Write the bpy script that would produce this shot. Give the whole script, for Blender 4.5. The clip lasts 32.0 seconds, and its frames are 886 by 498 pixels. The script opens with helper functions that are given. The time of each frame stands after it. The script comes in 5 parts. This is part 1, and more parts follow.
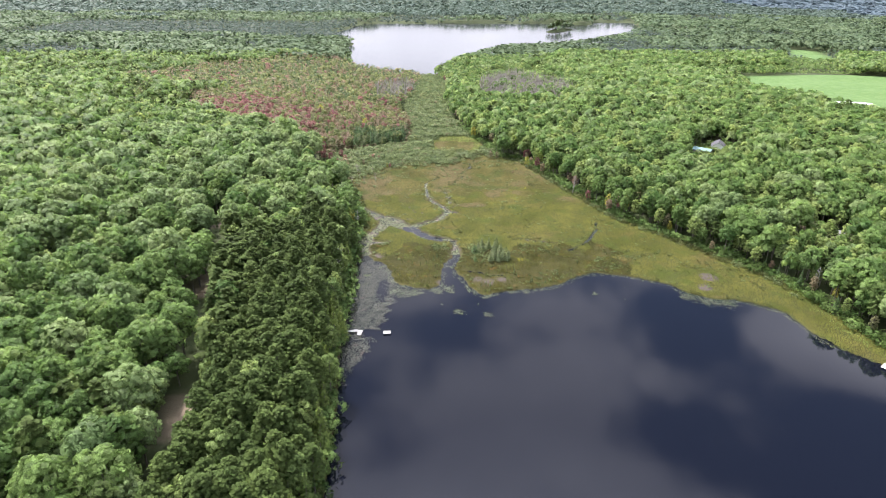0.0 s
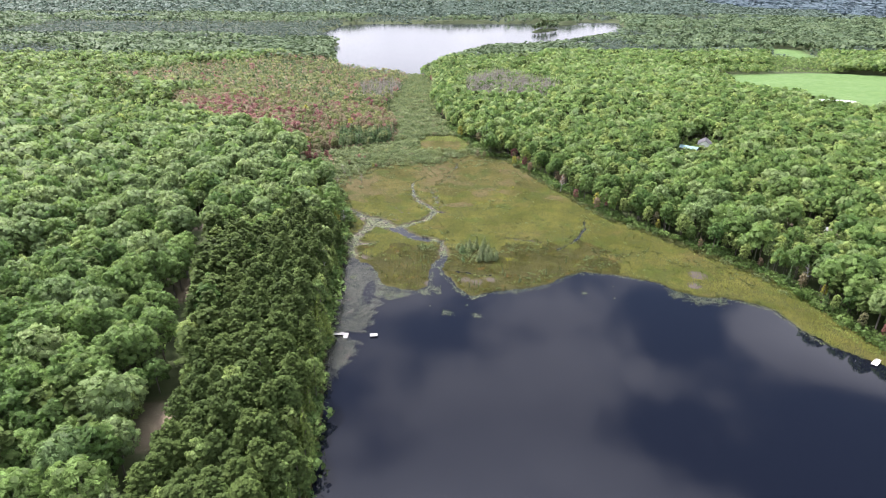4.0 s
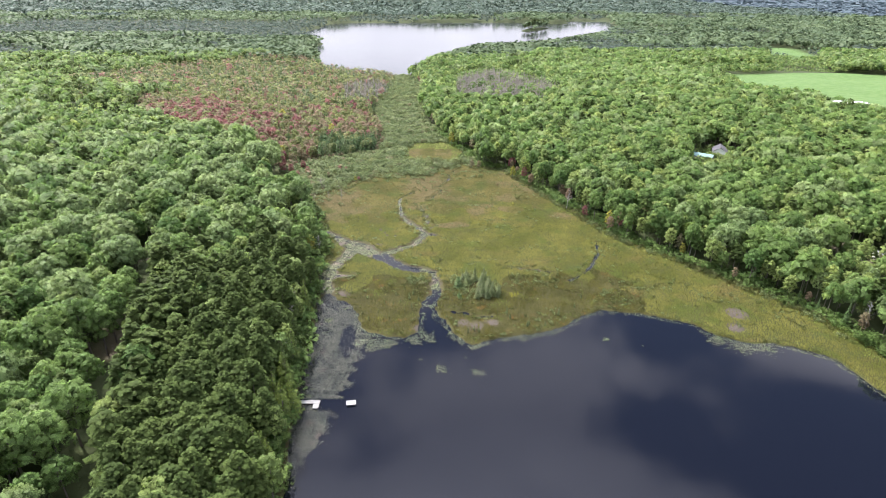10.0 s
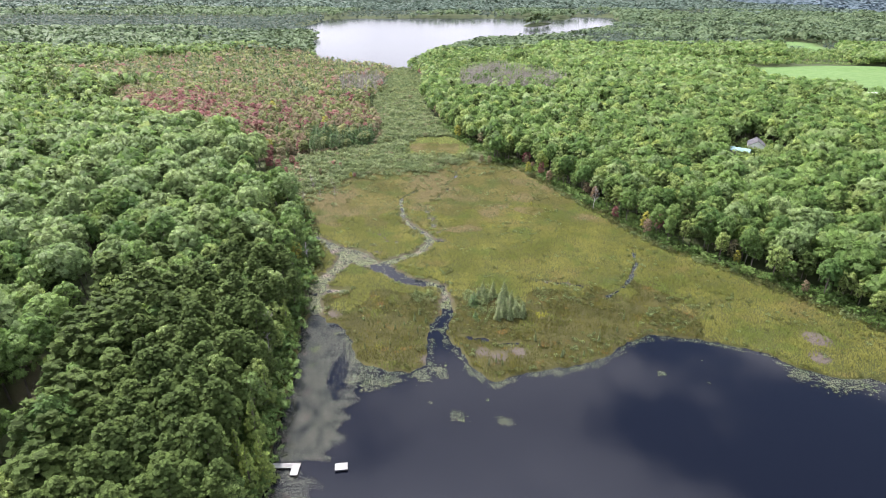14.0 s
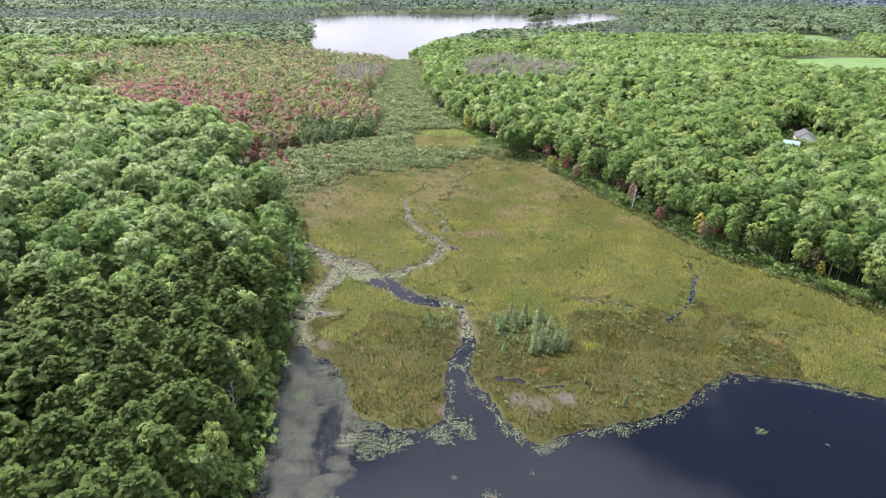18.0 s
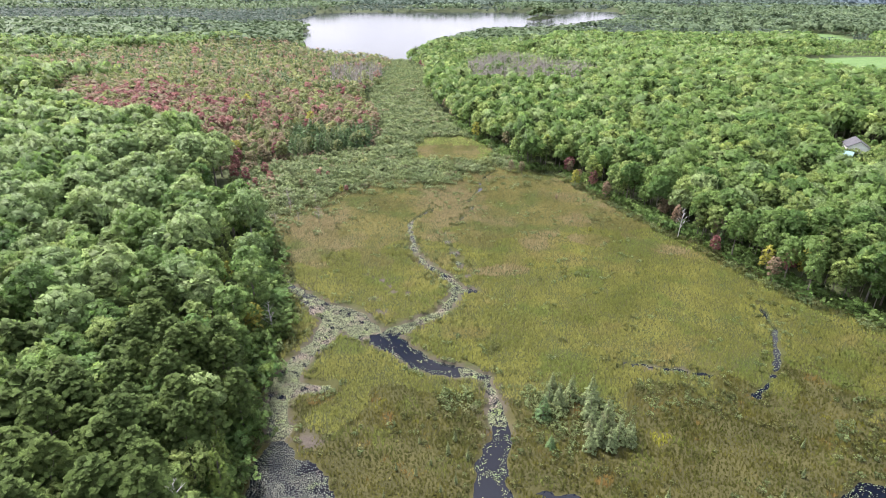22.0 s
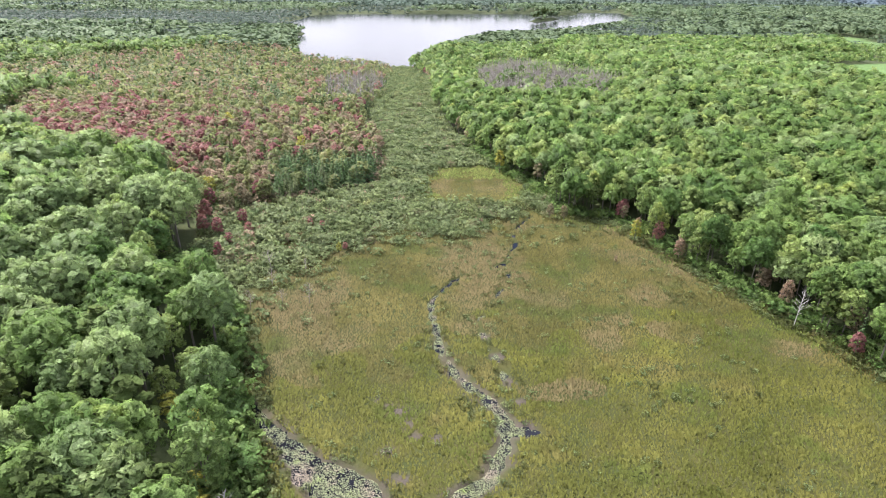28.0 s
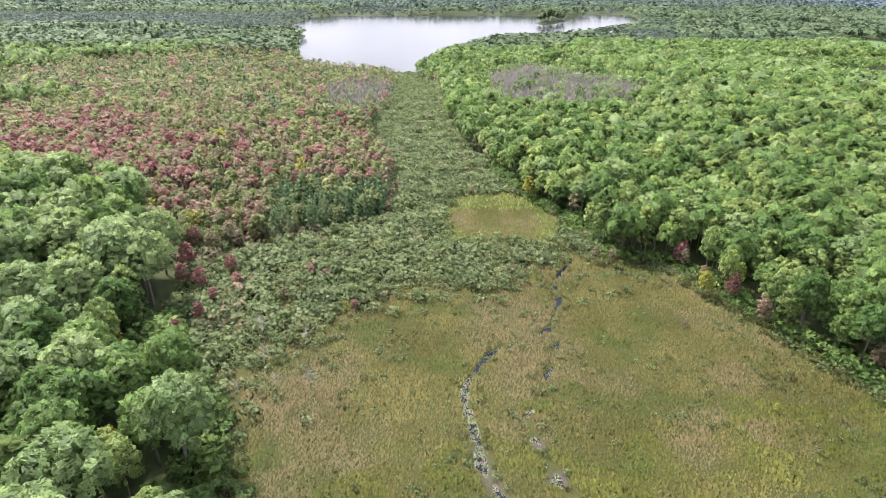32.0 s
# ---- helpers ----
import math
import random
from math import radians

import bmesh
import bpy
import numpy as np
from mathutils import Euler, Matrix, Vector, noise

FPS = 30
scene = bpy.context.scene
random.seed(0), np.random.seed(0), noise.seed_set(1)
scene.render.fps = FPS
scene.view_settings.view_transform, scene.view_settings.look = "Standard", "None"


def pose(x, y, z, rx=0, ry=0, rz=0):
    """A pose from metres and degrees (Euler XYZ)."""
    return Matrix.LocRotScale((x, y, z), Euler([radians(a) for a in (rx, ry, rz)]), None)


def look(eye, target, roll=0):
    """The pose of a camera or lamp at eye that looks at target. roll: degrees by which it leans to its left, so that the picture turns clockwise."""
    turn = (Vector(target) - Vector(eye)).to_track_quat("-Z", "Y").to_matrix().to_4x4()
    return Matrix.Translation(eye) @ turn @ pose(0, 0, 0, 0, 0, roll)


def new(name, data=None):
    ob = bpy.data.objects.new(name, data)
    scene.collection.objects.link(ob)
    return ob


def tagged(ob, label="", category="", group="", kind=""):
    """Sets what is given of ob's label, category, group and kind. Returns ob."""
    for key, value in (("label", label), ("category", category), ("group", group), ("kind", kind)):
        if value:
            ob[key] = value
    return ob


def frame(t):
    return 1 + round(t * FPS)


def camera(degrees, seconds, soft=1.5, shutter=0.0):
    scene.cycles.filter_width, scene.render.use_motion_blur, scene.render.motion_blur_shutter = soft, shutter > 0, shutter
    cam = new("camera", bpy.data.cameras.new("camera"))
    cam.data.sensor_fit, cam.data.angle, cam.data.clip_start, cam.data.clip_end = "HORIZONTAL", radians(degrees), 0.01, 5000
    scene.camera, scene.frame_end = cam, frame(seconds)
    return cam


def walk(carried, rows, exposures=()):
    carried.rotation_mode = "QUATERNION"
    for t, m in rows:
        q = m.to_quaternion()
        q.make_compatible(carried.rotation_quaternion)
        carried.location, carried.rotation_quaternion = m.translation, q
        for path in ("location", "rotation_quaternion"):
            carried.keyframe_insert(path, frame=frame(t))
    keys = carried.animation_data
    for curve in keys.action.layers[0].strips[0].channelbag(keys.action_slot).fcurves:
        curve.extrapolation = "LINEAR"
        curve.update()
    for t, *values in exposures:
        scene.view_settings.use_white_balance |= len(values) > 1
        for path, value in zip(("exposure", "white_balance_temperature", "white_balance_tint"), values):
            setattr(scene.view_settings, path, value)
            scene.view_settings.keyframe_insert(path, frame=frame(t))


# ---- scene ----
import collections

cam = camera(74.0, 32.0, 0.9)
PATH = [
    (0, (0.00, 0.00, 105.65), (4.75, 90.66, 63.72), 0.54),
    (1, (0.01, -0.25, 105.13), (5.25, 90.40, 63.24), 0.54),
    (2, (0.06, -0.10, 104.67), (5.80, 90.53, 62.82), 0.54),
    (3, (0.21, 0.84, 104.32), (6.45, 91.46, 62.50), 0.54),
    (4, (0.48, 2.99, 104.15), (7.25, 93.57, 62.33), 0.54),
    (5, (0.83, 6.43, 104.03), (8.11, 96.98, 62.22), 0.54),
    (6, (1.22, 11.27, 103.84), (8.96, 101.79, 62.05), 0.54),
    (7, (1.59, 17.61, 103.47), (9.72, 108.12, 61.72), 0.54),
    (8, (1.91, 24.98, 102.72), (10.34, 115.47, 61.01), 0.54),
    (9, (2.13, 32.99, 101.43), (10.74, 123.47, 59.71), 0.54),
    (10, (2.14, 41.34, 99.47), (10.76, 131.77, 57.65), 0.54),
    (11, (2.02, 49.83, 96.93), (10.61, 140.22, 55.02), 0.54),
    (12, (1.82, 58.26, 93.92), (10.46, 148.64, 52.02), 0.54),
    (13, (1.60, 66.79, 90.60), (10.34, 157.18, 48.73), 0.54),
    (14, (1.43, 75.61, 87.09), (10.30, 165.99, 45.24), 0.54),
    (15, (1.24, 84.51, 83.57), (10.23, 174.89, 41.72), 0.54),
    (16, (0.95, 93.30, 80.19), (10.02, 183.67, 38.34), 0.54),
    (17, (0.50, 101.80, 77.12), (9.56, 192.17, 35.27), 0.54),
    (18, (-0.04, 110.05, 74.49), (9.04, 200.40, 32.60), 0.54),
    (19, (-0.50, 118.32, 72.43), (8.64, 208.62, 30.47), 0.54),
    (20, (-0.73, 126.86, 71.09), (8.62, 217.12, 29.08), 0.54),
    (21, (-0.98, 135.61, 70.54), (8.58, 225.88, 28.59), 0.54),
    (22, (-1.43, 144.10, 70.42), (8.31, 234.37, 28.51), 0.54),
    (23, (-1.72, 152.29, 70.39), (8.19, 242.55, 28.50), 0.54),
    (24, (-1.93, 160.87, 70.25), (8.11, 251.12, 28.37), 0.54),
    (25, (-2.33, 169.35, 70.09), (7.74, 259.60, 28.20), 0.54),
    (26, (-2.89, 177.87, 70.00), (7.19, 268.12, 28.12), 0.54),
    (27, (-3.57, 186.38, 69.99), (6.57, 276.64, 28.14), 0.54),
    (28, (-4.29, 194.71, 69.94), (5.96, 284.96, 28.11), 0.54),
    (29, (-5.05, 202.95, 69.89), (5.18, 293.22, 28.09), 0.54),
    (30, (-5.77, 210.90, 69.79), (4.39, 301.19, 28.01), 0.54),
    (31, (-6.49, 218.90, 69.75), (3.70, 309.19, 28.01), 0.54),
    (32, (-7.50, 227.14, 69.77), (2.64, 317.47, 28.08), 0.54),
]
walk(cam, [(t, look(eye, target, roll)) for t, eye, target, roll in PATH], [(0, 1.2, 6200, 17), (32, 1.2, 6200, 17)])

# ---- light ----
SUN_ELEV, SUN_AZ = 54.0, -42.0        # degrees; azimuth clockwise from +y
world = bpy.data.worlds.new("sky")
scene.world = world
world.use_nodes = True
wn, wl = world.node_tree.nodes, world.node_tree.links
wn.clear()


def wnode(kind, operation=None):
    n = wn.new(kind)
    if operation:
        n.operation = operation
    return n


sky = wnode("ShaderNodeTexSky")
sky.sky_type, sky.sun_disc = "NISHITA", False
sky.sun_elevation, sky.sun_rotation = radians(SUN_ELEV), radians(SUN_AZ)
sky.air_density, sky.dust_density, sky.ozone_density = 1.0, 1.0, 2.0
coord = wnode("ShaderNodeTexCoord")
sep = wnode("ShaderNodeSeparateXYZ")
wl.new(coord.outputs["Generated"], sep.inputs[0])
lift = wnode("ShaderNodeMath", operation="ADD")
lift.inputs[1].default_value = 0.12
wl.new(sep.outputs["Z"], lift.inputs[0])
lowest = wnode("ShaderNodeMath", operation="MAXIMUM")
lowest.inputs[1].default_value = 0.05
wl.new(lift.outputs[0], lowest.inputs[0])
flat_x = wnode("ShaderNodeMath", operation="DIVIDE")
flat_y = wnode("ShaderNodeMath", operation="DIVIDE")
wl.new(sep.outputs["X"], flat_x.inputs[0])
wl.new(sep.outputs["Y"], flat_y.inputs[0])
wl.new(lowest.outputs[0], flat_x.inputs[1])
wl.new(lowest.outputs[0], flat_y.inputs[1])
plane = wnode("ShaderNodeCombineXYZ")
wl.new(flat_x.outputs[0], plane.inputs["X"])
wl.new(flat_y.outputs[0], plane.inputs["Y"])
shift = wnode("ShaderNodeMapping")
shift.inputs["Location"].default_value = (3.1, 7.4, 0.0)
wl.new(plane.outputs[0], shift.inputs["Vector"])
puffs = wnode("ShaderNodeTexNoise")
puffs.noise_dimensions = "2D"
puffs.inputs["Scale"].default_value, puffs.inputs["Detail"].default_value = 1.7, 5.0
puffs.inputs["Roughness"].default_value = 0.5
wl.new(shift.outputs[0], puffs.inputs["Vector"])
# towards the horizon the gaps between the clouds close
edge = wnode("ShaderNodeMapRange")
edge.inputs["From Min"].default_value, edge.inputs["From Max"].default_value = 0.10, 0.42
edge.inputs["To Min"].default_value, edge.inputs["To Max"].default_value = 0.4, 0.0
wl.new(sep.outputs["Z"], edge.inputs["Value"])
cover = wnode("ShaderNodeMath", operation="ADD")
wl.new(puffs.outputs["Fac"], cover.inputs[0])
wl.new(edge.outputs[0], cover.inputs[1])
for cx, cy, reach, amount in ((0.70, 1.27, 0.17, -0.32), (1.04, 1.13, 0.14, 0.36), (0.90, 0.84, 0.12, -0.32), (0.05, 1.05, 0.42, 0.14)):
    gone = wnode("ShaderNodeVectorMath", "DISTANCE")
    gone.inputs[1].default_value = (cx, cy, 0)
    wl.new(plane.outputs[0], gone.inputs[0])
    fade = wnode("ShaderNodeMapRange")
    fade.interpolation_type = "SMOOTHSTEP"
    fade.inputs["From Min"].default_value, fade.inputs["From Max"].default_value = 0.0, reach * 1.8
    fade.inputs["To Min"].default_value, fade.inputs["To Max"].default_value = amount, 0.0
    wl.new(gone.outputs["Value"], fade.inputs["Value"])
    more = wnode("ShaderNodeMath", "ADD")
    wl.new(cover.outputs[0], more.inputs[0])
    wl.new(fade.outputs[0], more.inputs[1])
    cover = more
ramp = wnode("ShaderNodeMapRange")
ramp.interpolation_type = "SMOOTHSTEP"
ramp.inputs["From Min"].default_value, ramp.inputs["From Max"].default_value = 0.42, 0.58
wl.new(cover.outputs[0], ramp.inputs["Value"])
shade = wnode("ShaderNodeTexNoise")
shade.noise_dimensions = "2D"
shade.inputs["Scale"].default_value, shade.inputs["Detail"].default_value = 2.4, 3.0
wl.new(shift.outputs[0], shade.inputs["Vector"])
cloud = wnode("ShaderNodeMix")
cloud.data_type = "RGBA"
cloud.inputs[6].default_value, cloud.inputs[7].default_value = (0.40, 0.43, 0.52, 1), (1.55, 1.57, 1.62, 1)
thick = wnode("ShaderNodeMath", "MULTIPLY_ADD")
thick.inputs[1].default_value, thick.inputs[2].default_value = 1.0, -0.46
wl.new(cover.outputs[0], thick.inputs[0])
bright = wnode("ShaderNodeMath", "MULTIPLY_ADD")
bright.use_clamp = True
bright.inputs[1].default_value = 0.75
wl.new(shade.outputs["Fac"], bright.inputs[0])
wl.new(thick.outputs[0], bright.inputs[2])
wl.new(bright.outputs[0], cloud.inputs[0])
blue = wnode("ShaderNodeVectorMath", operation="SCALE")
blue.inputs["Scale"].default_value = 0.06
wl.new(sky.outputs[0], blue.inputs[0])
both = wnode("ShaderNodeMix")
both.data_type = "RGBA"
wl.new(ramp.outputs[0], both.inputs[0])
wl.new(blue.outputs[0], both.inputs[6])
# clouds are brightest overhead, and pale in the haze above the horizon
glow = wnode("ShaderNodeValToRGB")
for at, v in ((0.0, 0.46), (0.10, 0.48), (0.24, 0.72), (0.64, 0.72), (0.88, 1.9)):
    stop = glow.color_ramp.elements[0] if at == 0.0 else glow.color_ramp.elements.new(at)
    stop.position, stop.color = at, (v / 2, v / 2, v / 2, 1)
glow.color_ramp.elements.remove(glow.color_ramp.elements[-1])
wl.new(sep.outputs["Z"], glow.inputs[0])
twice = wnode("ShaderNodeMath", "MULTIPLY")
twice.inputs[1].default_value = 2.0
wl.new(glow.outputs["Color"], twice.inputs[0])
dimmed = wnode("ShaderNodeVectorMath", "SCALE")
wl.new(cloud.outputs[2], dimmed.inputs[0])
wl.new(twice.outputs[0], dimmed.inputs["Scale"])
wl.new(dimmed.outputs[0], both.inputs[7])
back = wnode("ShaderNodeBackground")
back.inputs["Strength"].default_value = 1.08
wl.new(both.outputs[2], back.inputs["Color"])
wout = wnode("ShaderNodeOutputWorld")
wl.new(back.outputs[0], wout.inputs["Surface"])

sun = new("sun", bpy.data.lights.new("sun", "SUN"))
sun.data.energy, sun.data.angle, sun.data.color = 4.5, radians(9), (1.0, 0.955, 0.875)
sun_dir = Vector((math.sin(radians(SUN_AZ)) * math.cos(radians(SUN_ELEV)), math.cos(radians(SUN_AZ)) * math.cos(radians(SUN_ELEV)), math.sin(radians(SUN_ELEV))))
sun.matrix_world = look(sun_dir * 500, (0, 0, 0))

# ---- materials ----


def material(name):
    m = bpy.data.materials.new(name)
    m.use_nodes = True
    nt = m.node_tree
    nt.nodes.clear()
    out = nt.nodes.new("ShaderNodeOutputMaterial")
    return m, nt.nodes, nt.links, out


def noise_node(nodes, links, scale, detail=3.0, rough=0.55, source=None):
    n = nodes.new("ShaderNodeTexNoise")
    n.inputs["Scale"].default_value, n.inputs["Detail"].default_value, n.inputs["Roughness"].default_value = scale, detail, rough
    if source is None:
        source = nodes.new("ShaderNodeNewGeometry").outputs["Position"]
    links.new(source, n.inputs["Vector"])
    return n.outputs["Fac"]


def spread(nodes, links, value, low, high):
    n = nodes.new("ShaderNodeMapRange")
    n.inputs["From Min"].default_value, n.inputs["From Max"].default_value = low, high
    links.new(value, n.inputs["Value"])
    return n.outputs[0]


def mix_color(nodes, links, fac, a, b, blend="MIX"):
    n = nodes.new("ShaderNodeMix")
    n.data_type, n.blend_type = "RGBA", blend
    for slot, v in ((0, fac), (6, a), (7, b)):
        if isinstance(v, (int, float)):
            n.inputs[slot].default_value = v
        elif isinstance(v, tuple):
            n.inputs[slot].default_value = (*v, 1)
        else:
            links.new(v, n.inputs[slot])
    return n.outputs[2]


def foliage(name, dark, light, accents=(), sheen=0.18, through_leaf=0.42, scale=0.11, holes=0.0, hole_scale=3.4, patchy=0.5, grain=1.0):
    """Leaves: colour by tree, by patch and by twig, some light through the blade. Accents: rows of colour, metres across, where it begins, how much."""
    m, nodes, links, out = material(name)
    geo = nodes.new("ShaderNodeNewGeometry")
    info = nodes.new("ShaderNodeObjectInfo")
    own = nodes.new("ShaderNodeAttribute")
    own.attribute_name = "tree"
    total = nodes.new("ShaderNodeMath")
    links.new(own.outputs["Fac"], total.inputs[0])
    links.new(info.outputs["Random"], total.inputs[1])
    chance = nodes.new("ShaderNodeMath")
    chance.operation = "FRACT"
    links.new(total.outputs[0], chance.inputs[0])
    place = spread(nodes, links, noise_node(nodes, links, scale, 2.0, 0.5, geo.outputs["Position"]), 0.32, 0.68)
    blend = nodes.new("ShaderNodeMix")
    blend.inputs[0].default_value = patchy
    links.new(chance.outputs[0], blend.inputs[2])
    links.new(place, blend.inputs[3])
    col = mix_color(nodes, links, blend.outputs[0], dark, light)
    for k, (tint, across, start, amount) in enumerate(accents):
        moved = nodes.new("ShaderNodeVectorMath")
        moved.inputs[1].default_value = (31.7 * k + 5, 17.3 * k, 0)
        links.new(geo.outputs["Position"], moved.inputs[0])
        n = spread(nodes, links, noise_node(nodes, links, 1.0 / across, 3.0, 0.6, moved.outputs[0]), start, start + 0.10)
        part_way = nodes.new("ShaderNodeMath")
        part_way.operation = "MULTIPLY"
        part_way.inputs[1].default_value = amount
        links.new(n, part_way.inputs[0])
        col = mix_color(nodes, links, part_way.outputs[0], col, tint)
    twig = nodes.new("ShaderNodeMapRange")
    twig.inputs["To Min"].default_value, twig.inputs["To Max"].default_value = 1 - 0.44 * min(grain, 1), 1 + 0.44 * min(grain, 1)
    links.new(geo.outputs["Random Per Island"], twig.inputs["Value"])
    spray = noise_node(nodes, links, hole_scale, 2.5, 0.65, geo.outputs["Position"])
    fleck = nodes.new("ShaderNodeMapRange")
    fleck.inputs["From Min"].default_value, fleck.inputs["From Max"].default_value = 0.34, 0.72
    fleck.inputs["To Min"].default_value, fleck.inputs["To Max"].default_value = 1 - 0.45 * grain, 1 + 0.5 * grain
    links.new(spray, fleck.inputs["Value"])
    lively = nodes.new("ShaderNodeMath")
    lively.operation = "MULTIPLY"
    links.new(fleck.outputs[0], lively.inputs[0])
    links.new(twig.outputs[0], lively.inputs[1])
    scaled = nodes.new("ShaderNodeVectorMath")
    scaled.operation = "SCALE"
    links.new(col, scaled.inputs[0])
    links.new(lively.outputs[0], scaled.inputs["Scale"])
    leaf = nodes.new("ShaderNodeBsdfPrincipled")
    links.new(scaled.outputs[0], leaf.inputs["Base Color"])
    leaf.inputs["Roughness"].default_value, leaf.inputs["Specular IOR Level"].default_value = 0.55, sheen
    relief = nodes.new("ShaderNodeBump")
    relief.inputs["Strength"].default_value, relief.inputs["Distance"].default_value = 0.6, 0.6 / hole_scale
    links.new(spray, relief.inputs["Height"])
    links.new(relief.outputs[0], leaf.inputs["Normal"])
    trans = nodes.new("ShaderNodeBsdfTranslucent")
    links.new(scaled.outputs[0], trans.inputs["Color"])
    mixed = nodes.new("ShaderNodeMixShader")
    mixed.inputs[0].default_value = through_leaf
    links.new(leaf.outputs[0], mixed.inputs[1])
    links.new(trans.outputs[0], mixed.inputs[2])
    if holes:
        # the ragged outline of each spray of leaves
        cut = nodes.new("ShaderNodeMath")
        cut.operation = "LESS_THAN"
        cut.inputs[1].default_value = holes
        links.new(spray, cut.inputs[0])
        gap = nodes.new("ShaderNodeBsdfTransparent")
        leafy = nodes.new("ShaderNodeMixShader")
        links.new(cut.outputs[0], leafy.inputs[0])
        links.new(mixed.outputs[0], leafy.inputs[1])
        links.new(gap.outputs[0], leafy.inputs[2])
        mixed = leafy
    links.new(mixed.outputs[0], out.inputs["Surface"])
    return m


def plain(name, a, b, scale=3.0, rough=0.8, metal=0.0, bump=0.15, bump_scale=None):
    """A solid with two colours at two scales and a fine relief."""
    m, nodes, links, out = material(name)
    tc = nodes.new("ShaderNodeTexCoord")
    big = spread(nodes, links, noise_node(nodes, links, scale, 4.0, 0.6, tc.outputs["Object"]), 0.3, 0.7)
    fine = noise_node(nodes, links, (bump_scale or scale * 9), 3.0, 0.6, tc.outputs["Object"])
    col = mix_color(nodes, links, big, a, b)
    col = mix_color(nodes, links, spread(nodes, links, fine, 0.55, 0.8), col, tuple(c * 0.6 for c in a))
    p = nodes.new("ShaderNodeBsdfPrincipled")
    links.new(col, p.inputs["Base Color"])
    p.inputs["Roughness"].default_value, p.inputs["Metallic"].default_value = rough, metal
    bp = nodes.new("ShaderNodeBump")
    bp.inputs["Strength"].default_value, bp.inputs["Distance"].default_value = bump, 0.05
    links.new(fine, bp.inputs["Height"])
    links.new(bp.outputs[0], p.inputs["Normal"])
    links.new(p.outputs[0], out.inputs["Surface"])
    return m


M_MAPLE = foliage("maple_leaves", (0.068, 0.134, 0.035), (0.188, 0.272, 0.078), (((0.26, 0.33, 0.08), 11, 0.62, 0.7),), through_leaf=0.55, patchy=0.35, holes=0.46)
M_ASPEN = foliage("aspen_leaves", (0.112, 0.178, 0.054), (0.285, 0.352, 0.110), (((0.30, 0.35, 0.08), 11, 0.62, 0.8),), through_leaf=0.55, patchy=0.35, holes=0.46)
M_OAK = foliage("oak_leaves", (0.128, 0.200, 0.072), (0.252, 0.325, 0.124), sheen=0.2, through_leaf=0.5, holes=0.46, patchy=0.35)
M_PINE = foliage("pine_needles", (0.045, 0.070, 0.020), (0.080, 0.113, 0.031), (((0.14, 0.185, 0.045), 8, 0.64, 0.6),), sheen=0.05, through_leaf=0.3, holes=0.44, hole_scale=7.0)
M_CEDAR = foliage("cedar_needles", (0.075, 0.115, 0.026), (0.140, 0.185, 0.038), through_leaf=0.15, holes=0.45, hole_scale=4.0)
M_SPRUCE = foliage("spruce_needles", (0.052, 0.095, 0.034), (0.092, 0.150, 0.050), through_leaf=0.12, holes=0.45)
M_TAMARACK = foliage("tamarack_needles", (0.092, 0.126, 0.052), (0.150, 0.182, 0.074), (((0.17, 0.155, 0.085), 12, 0.58, 0.7),), through_leaf=0.2, holes=0.45)
M_RED = foliage("red_maple_leaves", (0.195, 0.078, 0.082), (0.30, 0.150, 0.125), (((0.26, 0.19, 0.11), 14, 0.64, 0.5),), through_leaf=0.5, holes=0.45, patchy=0.3)
M_RUST = foliage("rusty_leaves", (0.185, 0.185, 0.095), (0.30, 0.205, 0.145), (((0.19, 0.21, 0.09), 10, 0.58, 0.5), ((0.29, 0.14, 0.12), 22, 0.60, 0.5)), through_leaf=0.5, holes=0.45, patchy=0.3)
M_OLIVE = foliage("olive_leaves", (0.135, 0.172, 0.062), (0.245, 0.265, 0.100), (((0.27, 0.24, 0.11), 9, 0.60, 0.6), ((0.28, 0.17, 0.12), 14, 0.63, 0.5)), through_leaf=0.5, holes=0.45, patchy=0.3)
M_GOLD = foliage("yellow_leaves", (0.22, 0.23, 0.04), (0.33, 0.31, 0.06), holes=0.47)
M_SHRUB = foliage("shrub_leaves", (0.120, 0.172, 0.070), (0.222, 0.265, 0.112), (((0.25, 0.26, 0.10), 9, 0.60, 0.8), ((0.26, 0.21, 0.13), 14, 0.62, 0.6)), scale=0.12, through_leaf=0.55, holes=0.45, hole_scale=6.5)
M_WILLOW = foliage("willow_leaves", (0.160, 0.208, 0.095), (0.240, 0.285, 0.135), scale=0.12, through_leaf=0.55, holes=0.45, hole_scale=6.5)
M_LEATHERLEAF = foliage("leatherleaf", (0.075, 0.095, 0.030), (0.130, 0.140, 0.048), (((0.16, 0.14, 0.05), 5, 0.6, 0.8),), scale=0.2, holes=0.46, hole_scale=5.0)
M_SEDGE = foliage("sedge_blades", (0.092, 0.090, 0.028), (0.158, 0.142, 0.050), (((0.078, 0.098, 0.027), 16, 0.53, 0.85), ((0.175, 0.140, 0.074), 24, 0.48, 0.7), ((0.160, 0.156, 0.040), 15, 0.60, 0.6), ((0.082, 0.084, 0.026), 5, 0.58, 0.6)),
                  sheen=0.05, scale=0.05, hole_scale=2.2, patchy=1.0, grain=0.5)
